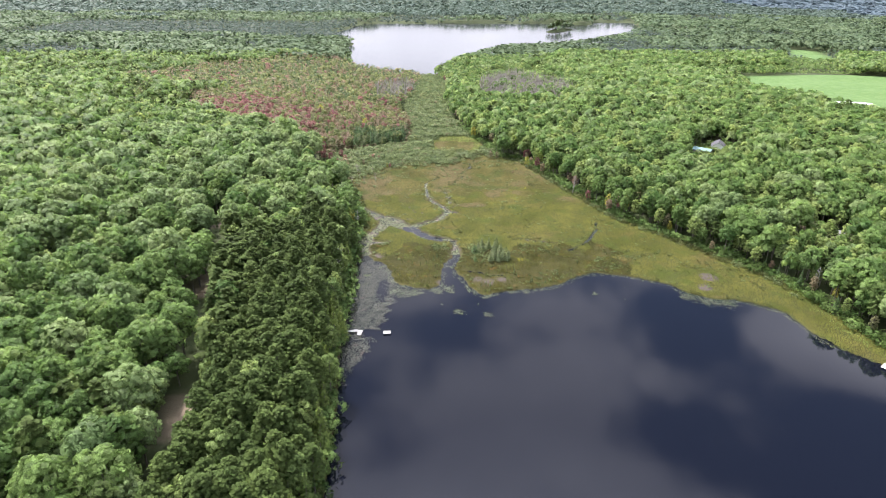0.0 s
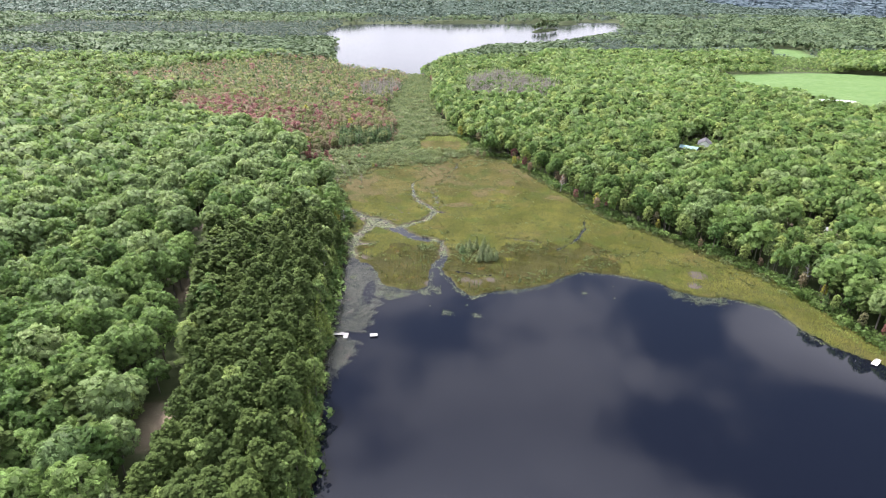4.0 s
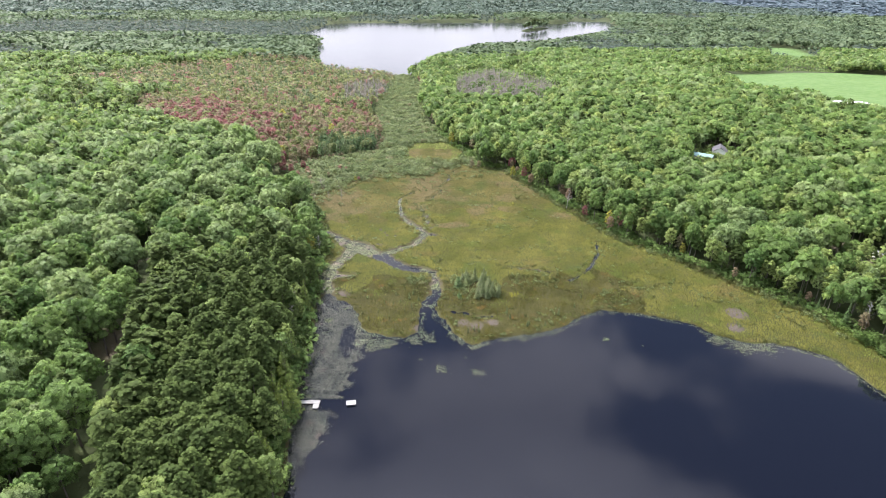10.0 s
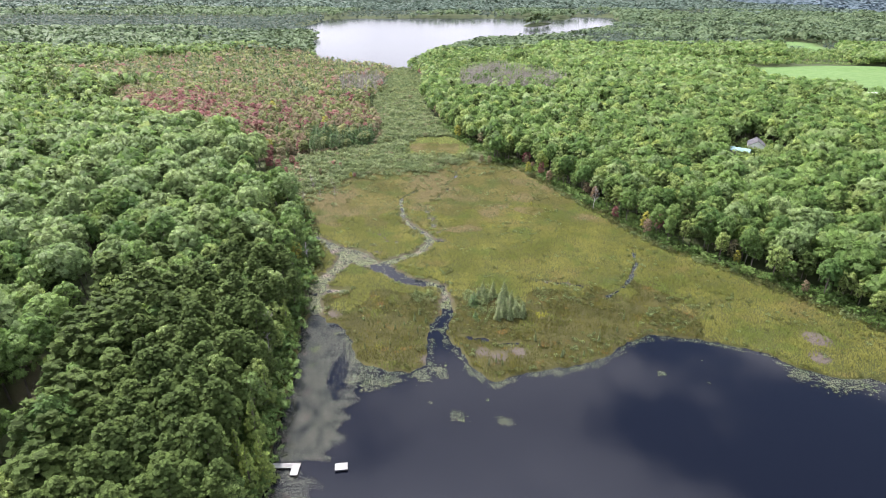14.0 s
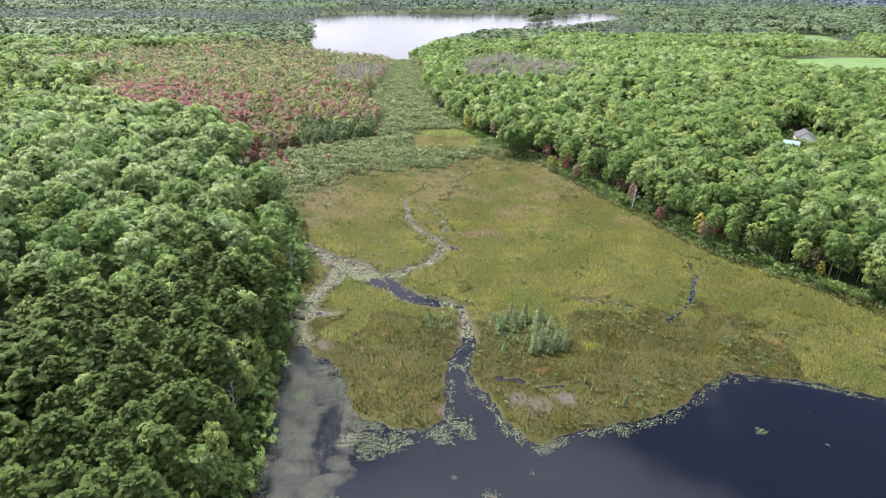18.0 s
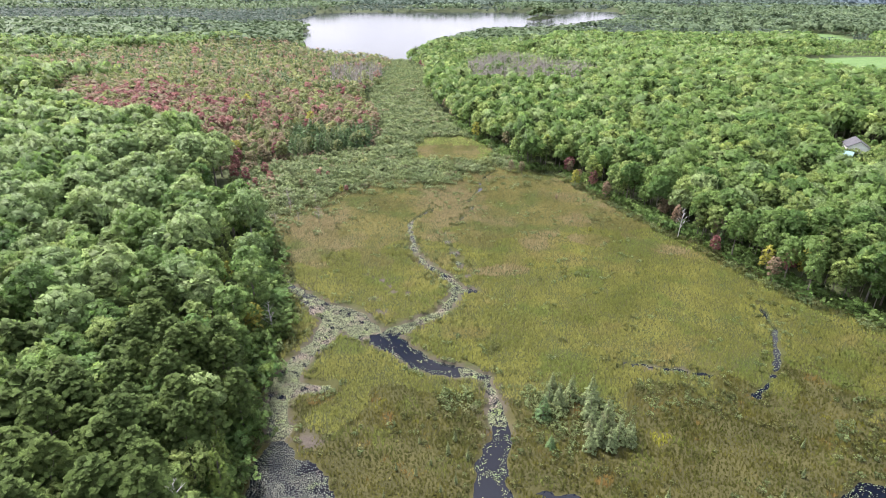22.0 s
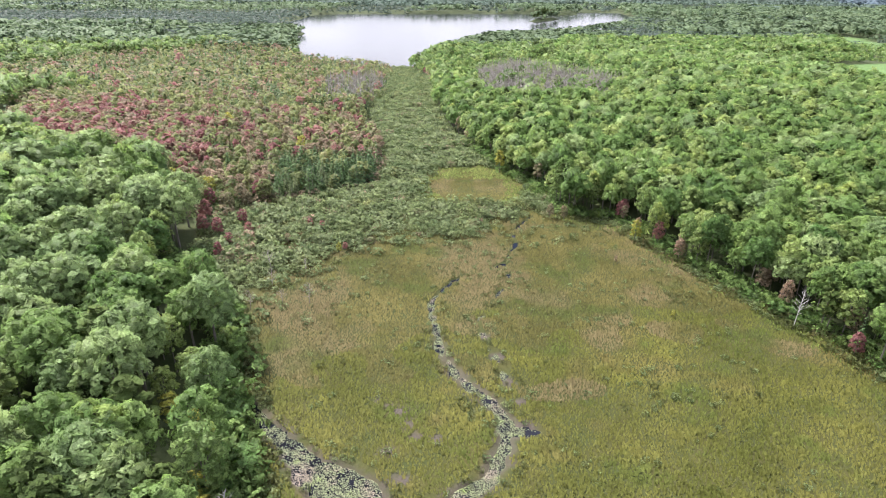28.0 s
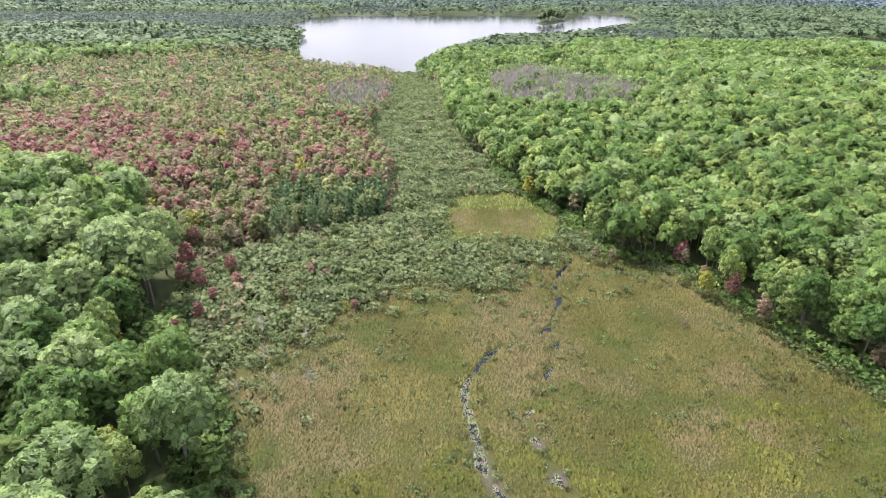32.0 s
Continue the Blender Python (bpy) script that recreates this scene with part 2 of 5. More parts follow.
M_SEDGE_GREEN = foliage("green_sedge_blades", (0.086, 0.096, 0.022), (0.152, 0.150, 0.040), (((0.086, 0.110, 0.026), 16, 0.53, 0.8), ((0.160, 0.128, 0.052), 24, 0.56, 0.6), ((0.172, 0.172, 0.040), 15, 0.58, 0.6), ((0.084, 0.090, 0.026), 5, 0.58, 0.6)),
                        sheen=0.05, scale=0.05, hole_scale=2.2, patchy=1.0, grain=0.5)
M_HEATH = foliage("bog_heath", (0.040, 0.045, 0.011), (0.074, 0.070, 0.016), (((0.086, 0.102, 0.024), 9, 0.54, 0.8), ((0.150, 0.090, 0.030), 6, 0.60, 0.8), ((0.18, 0.165, 0.06), 3, 0.64, 0.8), ((0.16, 0.16, 0.022), 7, 0.62, 0.8)), sheen=0.05, scale=0.14, hole_scale=1.8, patchy=1.0, grain=0.7)
M_LIME = foliage("meadow_grass", (0.108, 0.140, 0.034), (0.165, 0.195, 0.054), (((0.17, 0.145, 0.05), 7, 0.63, 0.8),), sheen=0.05, scale=0.1, hole_scale=1.2, patchy=1.0)
# leaf colours paled and blued with distance to stand for haze
M_FARWOOD_HAZE = foliage("far_woods", (0.092, 0.142, 0.078), (0.180, 0.240, 0.122), scale=0.012, through_leaf=0.5, holes=0.34, hole_scale=0.4, grain=0.45)
# conifer colour also darkened for the cloud shadow on that band
M_FARPINE_HAZE = foliage("haze_tinted_conifers", (0.064, 0.092, 0.072), (0.092, 0.124, 0.094), scale=0.02, through_leaf=0.45, holes=0.34, hole_scale=0.4, grain=0.45)
M_RIDGE_HAZE = foliage("ridge_woods", (0.088, 0.130, 0.105), (0.140, 0.188, 0.140), scale=0.006, through_leaf=0.4, grain=0.35, hole_scale=0.2)
M_HILLS_HAZE = foliage("haze_tinted_hills", (0.125, 0.175, 0.205), (0.155, 0.205, 0.230), scale=0.004, through_leaf=0.45, grain=0.15, hole_scale=0.2)
M_BARK = plain("grey_bark", (0.10, 0.085, 0.07), (0.17, 0.15, 0.13), 2.0, 0.9)
M_SNAG = plain("bleached_wood", (0.30, 0.285, 0.265), (0.42, 0.40, 0.375), 1.5, 0.85)
M_DEADTWIG = plain("grey_twigs", (0.25, 0.215, 0.20), (0.34, 0.30, 0.28), 0.3, 0.9)
M_PAD = foliage("lily_pads", (0.095, 0.112, 0.048), (0.170, 0.185, 0.092), (((0.13, 0.17, 0.05), 3, 0.52, 0.9), ((0.25, 0.23, 0.09), 2, 0.66, 0.8)), sheen=0.3, through_leaf=0.05, scale=0.35)
# dull pad colour, greyed in part for sky sheen on the bay
M_PADPALE = foliage("glare_grey_lily_pads", (0.072, 0.078, 0.054), (0.125, 0.128, 0.092), (((0.18, 0.14, 0.11), 5, 0.60, 0.7), ((0.17, 0.21, 0.07), 7, 0.62, 0.8)), sheen=0.15, through_leaf=0.05, scale=0.4)
M_PADCREEK = foliage("creek_lily_pads", (0.110, 0.124, 0.060), (0.190, 0.200, 0.110), (((0.17, 0.22, 0.06), 3, 0.58, 0.8), ((0.19, 0.150, 0.118), 5, 0.52, 0.85)), sheen=0.10, through_leaf=0.05, scale=0.4)
M_DECK = plain("weathered_planks", (0.23, 0.225, 0.215), (0.32, 0.315, 0.30), 1.2, 0.85)
M_WHITE = plain("white_siding", (0.72, 0.72, 0.70), (0.80, 0.80, 0.78), 0.8, 0.6)
M_TEAL = plain("teal_metal_roof", (0.14, 0.24, 0.235), (0.19, 0.29, 0.275), 0.6, 0.8)
M_SHINGLE = plain("grey_shingles", (0.060, 0.058, 0.064), (0.095, 0.092, 0.100), 1.5, 0.95)
M_GLASS = plain("dark_window_glass", (0.02, 0.025, 0.03), (0.03, 0.035, 0.04), 1.0, 0.08)
M_TRIM = plain("tan_trim", (0.45, 0.40, 0.32), (0.52, 0.47, 0.38), 2.0, 0.7)
M_FLOAT = plain("black_floats", (0.02, 0.02, 0.022), (0.035, 0.035, 0.04), 2.0, 0.5)

# water: dark, tannin-stained, nearly still close by and rippled on the far lake


def water(name, deep, gloss, ripple, across):
    m, nodes, links, out = material(name)
    p = nodes.new("ShaderNodeBsdfPrincipled")
    p.inputs["Base Color"].default_value = (*deep, 1)
    p.inputs["Roughness"].default_value, p.inputs["IOR"].default_value = gloss, 1.333
    p.inputs["Specular IOR Level"].default_value = 0.42
    bp = nodes.new("ShaderNodeBump")
    bp.inputs["Strength"].default_value, bp.inputs["Distance"].default_value = ripple, 0.06
    links.new(noise_node(nodes, links, across, 4.0, 0.6), bp.inputs["Height"])
    links.new(bp.outputs[0], p.inputs["Normal"])
    links.new(p.outputs[0], out.inputs["Surface"])
    return m


M_WATER = water("dark_lake_water", (0.004, 0.005, 0.009), 0.05, 0.06, 0.55)
M_FARWATER = water("rippled_lake_water", (0.012, 0.014, 0.018), 0.13, 0.10, 0.3)

# ground: what covers it comes from four layers on the mesh (marsh, field, mud, track)
M_GROUND, nodes, links, out = material("ground_cover")
pos = nodes.new("ShaderNodeNewGeometry").outputs["Position"]


def layer(name):
    n = nodes.new("ShaderNodeAttribute")
    n.attribute_name = name
    return n.outputs["Fac"]


n1 = spread(nodes, links, noise_node(nodes, links, 0.035, 4.0, 0.6, pos), 0.35, 0.65)
n2 = noise_node(nodes, links, 1.7, 5.0, 0.7, pos)
n3 = spread(nodes, links, noise_node(nodes, links, 0.16, 4.0, 0.6, pos), 0.4, 0.66)
litter = mix_color(nodes, links, n2, (0.030, 0.038, 0.016), (0.062, 0.080, 0.028))
# marsh soil coloured darker, so gaps between the blades read as shadow
sedge = mix_color(nodes, links, n1, (0.042, 0.044, 0.011), (0.066, 0.062, 0.016))
sedge = mix_color(nodes, links, n3, sedge, (0.040, 0.050, 0.014))
sedge = mix_color(nodes, links, spread(nodes, links, n2, 0.5, 0.75), sedge, (0.038, 0.038, 0.012))
grass = mix_color(nodes, links, n3, (0.075, 0.135, 0.038), (0.105, 0.165, 0.052))
mud = mix_color(nodes, links, n2, (0.040, 0.034, 0.027), (0.098, 0.080, 0.065))
track = mix_color(nodes, links, n2, (0.15, 0.112, 0.078), (0.22, 0.172, 0.125))
sedge = mix_color(nodes, links, layer("heath"), sedge, mix_color(nodes, links, n3, (0.042, 0.040, 0.013), (0.062, 0.057, 0.018)))
col = mix_color(nodes, links, layer("marsh"), litter, sedge)
col = mix_color(nodes, links, layer("field"), col, grass)
col = mix_color(nodes, links, layer("mud"), col, mud)
col = mix_color(nodes, links, layer("track"), col, track)
p = nodes.new("ShaderNodeBsdfPrincipled")
p.inputs["Roughness"].default_value, p.inputs["Specular IOR Level"].default_value = 0.9, 0.2
links.new(col, p.inputs["Base Color"])
bp = nodes.new("ShaderNodeBump")
bp.inputs["Strength"].default_value, bp.inputs["Distance"].default_value = 0.7, 0.35
links.new(n2, bp.inputs["Height"])
links.new(bp.outputs[0], p.inputs["Normal"])
links.new(p.outputs[0], out.inputs["Surface"])

# ---- plan ----
LAKE = [(-26, -400), (-22, 60), (-21, 97), (-21.5, 127), (-23, 146), (-24, 160), (-23.5, 175), (-23, 199), (-23.5, 217), (-20.5, 224),
        (-17, 218), (-14.5, 217.5), (-12, 213), (-10, 210), (-9, 203), (-7.5, 198), (-2, 194.5), (5, 193), (9.5, 195.5), (10, 206), (12.5, 214), (15, 220),
        (18.6, 218.5), (15, 211), (16.5, 206), (19.4, 199), (21, 192), (24.8, 187.6), (31, 190), (40, 191.5), (49.5, 193), (57, 196.5),
        (62, 200.5), (70, 204.5), (79, 202), (87, 199), (97, 193), (102, 186), (108, 182), (116, 181), (122, 178), (129.5, 172), (131, 158),
        (135, 147), (142, 139), (175, 105), (230, 60), (300, -50), (330, -400)]
FARLAKE = [(-84, 830), (-95, 930), (-110, 1040), (-116, 1092), (-111, 1150), (-118, 1190), (-178, 1360), (-150, 1520), (-137, 1656), (-63, 1702), (0, 1702), (108, 1712), (265, 1722),
           (385, 1725), (412, 1674), (480, 1674), (500, 1740), (523, 1765), (640, 1805), (600, 1640), (560, 1500), (440, 1290), (308, 1128), (226, 1078), (148, 1038),
           (66, 890), (25, 771), (-25, 783)]
ISLE = [(308, 1440), (322, 1432), (345, 1450), (368, 1474), (388, 1504), (396, 1524), (384, 1530), (362, 1512), (338, 1486), (318, 1464)]
WEST = [(-24.5, -400), (-23, 60), (-22.5, 97), (-23, 127), (-25, 146), (-26, 160), (-26, 175), (-25.5, 199), (-26, 225), (-27, 240), (-26, 256), (-28, 270),
        (-31, 282), (-36, 304), (-45, 325), (-56, 342), (-59, 368), (-42, 386), (-26, 392), (-7, 403), (-3, 440), (-9, 533), (4, 630), (12, 740), (10, 778)]
EAST = [(330, -400), (185, 98), (149, 146), (146, 160), (145, 176), (141, 194), (131, 212), (117, 235), (100, 259), (90, 292), (84, 310), (77, 330),
        (70, 360), (55, 368), (51, 395), (43, 420), (40, 441), (31, 496), (32, 565), (40, 700), (27, 771)]
CORRIDOR = WEST + EAST[::-1]
MEADOW = [(10, 385), (13, 404), (21, 421), (37, 422), (46, 411), (50, 390), (41, 379), (25, 379)]
FIELD = [(395, 738), (519, 745), (600, 707), (900, 600), (820, 400), (560, 400), (405, 468), (392, 505), (376, 540), (350, 596)]
GLADE = [(648, 1041), (680, 1010), (640, 888), (575, 855), (597, 945)]
REDWOOD = [(-200, 560), (-150, 580), (-66, 555), (-10, 498), (-2, 440), (-6, 401), (-26, 390), (-42, 384), (-58, 368), (-70, 372), (-84, 412), (-150, 460), (-185, 488)]
BOG = [(-330, 660), (-205, 580), (-150, 575), (-66, 552), (-10, 498), (2, 630), (13, 750), (5, 778), (-25, 783), (-84, 830), (-95, 905), (-165, 890), (-240, 830), (-300, 760)]
CRIMSON = [(-160, 480), (-168, 530), (-142, 544), (-108, 514), (-82, 463), (-72, 428), (-94, 432), (-118, 440), (-142, 455)]
GREYBOG = [(-36, 560), (-40, 640), (-8, 690), (2, 640), (-6, 560)]
TRAIL = [(127, 420), (128, 450), (124, 480), (129, 520), (132, 560)]
DEADWOOD = [(68, 560), (66, 610), (80, 700), (125, 760), (166, 660), (158, 575), (112, 540)]
ROAD = [(-47, 20), (-52, 60), (-55.4, 98.6), (-60.6, 129), (-68, 162), (-75, 201), (-82, 232), (-92, 275)]
DRIVE = [(180, 256), (181, 247), (184, 239), (187, 231), (196, 229)]
# creeks: rows of x, y, half width
CREEKS = [
    [(14, 213, 2.6), (17, 220, 1.7), (17.4, 228, 0.9), (17, 235.5, 0.9), (12, 238.2, 1.7), (5, 241.6, 2.3), (1.2, 246.5, 2.2), (-0.8, 253, 1.8), (4.7, 256.6, 1.3), (10.4, 260.2, 1.1),
     (14.6, 267, 1.2), (16, 272.5, 1.2), (14.4, 278, 0.9), (9.2, 286.6, 0.8), (6.8, 296, 0.7), (6.5, 308, 0.7), (6.3, 315.5, 0.7), (8.4, 318.2, 0.4), (12.5, 325, 0.5), (16.5, 328, 0.3), (20, 329.5, 0.1)],
    [(-29, 281.5, 1.0), (-23.5, 274, 1.3), (-20, 269.5, 1.8), (-16.5, 265, 2.8), (-12.5, 261.5, 4.2), (-8.5, 257.5, 3.6), (-4.5, 252, 2.6), (-1, 248, 1.8)],
    [(-13.5, 258, 2.6), (-16.5, 250, 1.7), (-20.6, 242, 2.2), (-21.5, 236, 3.0), (-21.8, 230, 1.7), (-20.6, 223.5, 1.8)],
    [(-21, 236.5, 1.2), (-16, 235, 1.3), (-13, 235.5, 0.6)],
    [(66, 225.5, 0.5), (72.2, 229.8, 0.6), (77.4, 235.6, 0.8), (80, 241, 0.65), (84, 247, 0.5), (86.8, 258, 0.4)],
    [(44, 238.6, 0.25), (50.4, 236, 0.6), (56.7, 233.4, 0.4), (62.2, 231.7, 0.35)],
    [(15, 271, 1.1), (18.5, 270.2, 0.9), (21.5, 269.5, 0.3)],
    [(24, 331, 0.2), (27.5, 333.5, 0.55), (30.6, 339.6, 0.2), (33.4, 345, 0.5), (34.7, 348.3, 0.55), (34.2, 354.4, 0.15), (39, 361, 0.4), (43.3, 367.3, 0.3)],
    [(27.9, 328, 0.35), (27.6, 325, 0.3), (21, 314, 0.0), (16.5, 306, 0.3), (16.8, 298, 0.15), (18.1, 290, 0.45), (18.4, 282.7, 0.3)],
    [(19.5, 207.5, 0.5), (24, 206, 0.45), (29, 203, 0.35), (34, 203, 0.4)],
]
MUD = [(-6.5, 280.6, 0.7), (-4.5, 279, 0.8), (-2.4, 277.2, 0.9), (-0.8, 274, 1.0), (0, 271, 1.2), (3.5, 270, 1.1), (-4.6, 268, 1.0), (-9, 254, 2.0), (114, 198, 4.2), (109, 190, 3.2), (24, 199.5, 2.2), (28, 197.5, 2.6), (33, 199, 2.2), (18.6, 271, 2.0), (17, 300, 0.9), (18, 292, 1.1), (18.5, 284, 1.3), (19.5, 278, 1.4), (-7, 258, 2.2), (-3, 262, 1.6), (56, 234, 1.2), (50, 235.6, 1.1), (-15.5, 221.5, 2.0), (12.5, 199, 2.4), (9.5, 197.5, 1.6)]


def inside(poly, x, y):
    r = np.zeros(x.shape, bool)
    for (x0, y0), (x1, y1) in zip(poly, poly[1:] + poly[:1]):
        if y0 == y1:
            continue
        r ^= ((y0 > y) != (y1 > y)) & (x < (x1 - x0) * (y - y0) / (y1 - y0) + x0)
    return r


def off_line(line, x, y, closed=False):
    """Distance to a line of points (x, y), or, where it has widths, distance less the half width."""
    best = np.full(x.shape, 1e9)
    rows = list(line) + ([line[0]] if closed else [])
    for a, b in zip(rows, rows[1:]):
        dx, dy = b[0] - a[0], b[1] - a[1]
        s = np.clip(((x - a[0]) * dx + (y - a[1]) * dy) / (dx * dx + dy * dy + 1e-9), 0, 1)
        d = np.hypot(x - a[0] - s * dx, y - a[1] - s * dy)
        if len(a) > 2:
            d = d - (a[2] + s * (b[2] - a[2]))
        best = np.minimum(best, d)
    return best


def signed(poly, x, y):
    d = off_line(poly, x, y, True)
    return np.where(inside(poly, x, y), -d, d)


def smooth(a, b, v):
    s = np.clip((v - a) / (b - a), 0, 1)
    return s * s * (3 - 2 * s)


WAVES = np.random.default_rng(5).uniform(-1, 1, (40, 3))


def rough(x, y, size):
    """A cheap, repeatable unevenness, about -1 to 1, of that many metres."""
    v = np.zeros(x.shape)
    for i, (a, b, c) in enumerate(WAVES[:14]):
        n = math.hypot(a, b) + 1e-3
        k = (0.6 + (i % 5) * 0.42) * 6.28 / size
        v += np.sin((a * x + b * y) / n * k + c * 20)
    return v / 5.2


def shore(x, y):
    """Distance to open water: negative in the lakes, ponds and creeks."""
    w = np.minimum(signed(LAKE, x, y), np.maximum(signed(FARLAKE, x, y), -signed(ISLE, x, y)))
    for c in CREEKS:
        w = np.minimum(w, off_line(c, x, y))
    return w + 0.7 * rough(x, y, 7.0) * smooth(-6, 0, w) * smooth(160, 190, y) * smooth(420, 380, y) * 0.8


def fall(y):
    """The valley floor drops gently to the farther lake."""
    return -8 * smooth(540, 770, y)


def lie(x, y):
    """Height of the ground."""
    w = shore(x, y)
    land = signed(CORRIDOR, x, y)
    h = 0.30 + 0.10 * rough(x, y, 9.0)
    h = h + smooth(0, 130, land) * (2.6 + 1.6 * rough(x, y, 150.0)) + smooth(80, 260, land) * 2.0
    h = h + smooth(1800, 3600, y) * 9 * (1 + rough(x, y, 900.0))
    return fall(y) + np.where(w < 0, np.maximum(-1.4, w * 0.6), np.minimum(h, 0.12 + w * 0.35))


def mesh_np(name, verts, faces, mat=None, shade_smooth=False, normals=None):
    """A mesh from arrays of corners and of faces with one number of corners each."""
    me = bpy.data.meshes.new(name)
    n, k = faces.shape
    me.vertices.add(len(verts))
    me.vertices.foreach_set("co", np.ascontiguousarray(verts, np.float32).ravel())
    me.loops.add(n * k)
    me.loops.foreach_set("vertex_index", np.ascontiguousarray(faces, np.int32).ravel())
    me.polygons.add(n)
    me.polygons.foreach_set("loop_start", np.arange(0, n * k, k, dtype=np.int32))
    if shade_smooth:
        me.polygons.foreach_set("use_smooth", np.ones(n, bool))
    me.update(calc_edges=True)
    if normals is not None:
        me.polygons.foreach_set("use_smooth", np.ones(n, bool))
        me.normals_split_custom_set_from_vertices(np.ascontiguousarray(normals, np.float32))
    if mat:
        me.materials.append(mat)
    return me


def lines(stops):
    """Grid lines from rows of (start, step), the last one an end."""
    out = []
    for (a, step), (b, _) in zip(stops, stops[1:]):
        out.extend(np.arange(a, b - 1e-6, (b - a) / max(1, round((b - a) / step))))
    return np.array(out + [stops[-1][0]])


gx = lines([(-4900, 500), (-1200, 60), (-300, 14), (-60, 1.0), (132, 2.4), (180, 10), (300, 6), (400, 10), (480, 20), (900, 90), (1800, 400), (4900, 0)])
gy = lines([(-900, 80), (-60, 12), (90, 2.4), (180, 1.0), (370, 2.4), (440, 9), (900, 20), (1420, 7), (1540, 20), (1750, 80), (2600, 260), (5200, 0)])
X, Y = np.meshgrid(gx, gy)
x, y = X.ravel(), Y.ravel()
z = lie(x, y)
verts = np.stack([x, y, z], 1)
nx, ny = len(gx), len(gy)
a = (np.arange(ny - 1)[:, None] * nx + np.arange(nx - 1)[None, :]).ravel()
ground_mesh = mesh_np("ground", verts, np.stack([a, a + 1, a + nx + 1, a + nx], 1), M_GROUND, True)
marsh_in = -signed(CORRIDOR, x, y)
cover = {
    "marsh": smooth(-3, 1, marsh_in) * smooth(900, 800, y),
    "field": np.maximum(smooth(3, -3, signed(FIELD, x, y)), np.maximum(np.maximum(smooth(8, -3, signed(GLADE, x, y)), smooth(12, 7, np.hypot(x - 199, y - 370))), 0.2 * smooth(4, -5, signed(MEADOW, x, y) + 3 * rough(x, y, 14.0)))),
    "heath": smooth(236, 222, y - 9 * rough(x, y, 30.0)) * smooth(94, 80, x),
    "mud": np.max([smooth(r + 0.8, r * 0.55, np.hypot(x - mx, y - my) + 0.8 * rough(x, y, 5.0)) for mx, my, r in MUD], 0),
    "track": np.maximum(smooth(2.2, 1.2, off_line(ROAD, x, y)), smooth(4.2, 2.6, off_line(DRIVE, x, y))),
}
banks = np.min([off_line(c, x, y) for c in CREEKS[:3]], 0)
cover["mud"] = np.maximum(cover["mud"], 0.7 * smooth(1.6, 0.4, banks + 0.9 * rough(x, y, 6.0)) * smooth(216, 224, y) * smooth(306, 290, y))
for key, values in cover.items():
    ground_mesh.attributes.new(key, "FLOAT", "POINT").data.foreach_set("value", values.astype(np.float32))
tagged(new("ground", ground_mesh), "sedge marsh, forest floor and green hay field under open sky", "ground", kind="structure")

for nm, (x0, x1, y0, y1), label in (("water_near", (-70, 340, -420, 385), "still dark lake and creek water mirroring clouds"),
                                    ("water_far", (-200, 680, 766, 1830), "pale distant lake under a bright sky")):
    level = 0.0 if nm == "water_near" else -8.0
    v = np.array([(x0, y0, level), (x1, y0, level), (x1, y1, level), (x0, y1, level)], float)
    tagged(new(nm, mesh_np(nm, v, np.array([[0, 1, 2, 3]]), M_WATER if nm == "water_near" else M_FARWATER)), label, "water", kind="structure")

# ---- trees ----


def leaves(centre, normal, size, rng, billow, lift=0.18, heart=None):
    """Irregular four-cornered clumps of leaves: corners, faces, and the way that the billow under them bulges."""
    n = len(centre)
    billow = billow / (np.linalg.norm(billow, axis=1, keepdims=True) + 1e-9)
    normal = np.where(np.sum(normal * billow, axis=1, keepdims=True) < 0, -normal, normal)
    normal = normal / (np.linalg.norm(normal, axis=1, keepdims=True) + 1e-9)
    t = np.cross(normal, rng.normal(size=(n, 3)))
    t /= np.linalg.norm(t, axis=1, keepdims=True) + 1e-9
    b = np.cross(normal, t)
    s = (size * rng.uniform(0.7, 1.25, n))[:, None]
    quad = np.empty((n, 4, 3))
    for k, (u, v) in enumerate(((-0.5, -0.5), (0.5, -0.5), (0.5, 0.5), (-0.5, 0.5))):
        quad[:, k] = centre + t * s * (u + rng.uniform(-0.2, 0.2, (n, 1))) + b * s * (v + rng.uniform(-0.2, 0.2, (n, 1))) + normal * s * rng.uniform(-lift, lift, (n, 1))
    bend = np.repeat(billow[:, None], 4, axis=1)
    if heart is not None:
        away = quad - heart[:, None]
        bend = 0.9 * bend + 0.7 * away / (np.linalg.norm(away, axis=2, keepdims=True) + 1e-9) + (0, 0, 0.3)
        bend /= np.linalg.norm(bend, axis=2, keepdims=True) + 1e-9
    return quad.reshape(-1, 3), np.arange(n * 4).reshape(n, 4), bend.reshape(-1, 3)


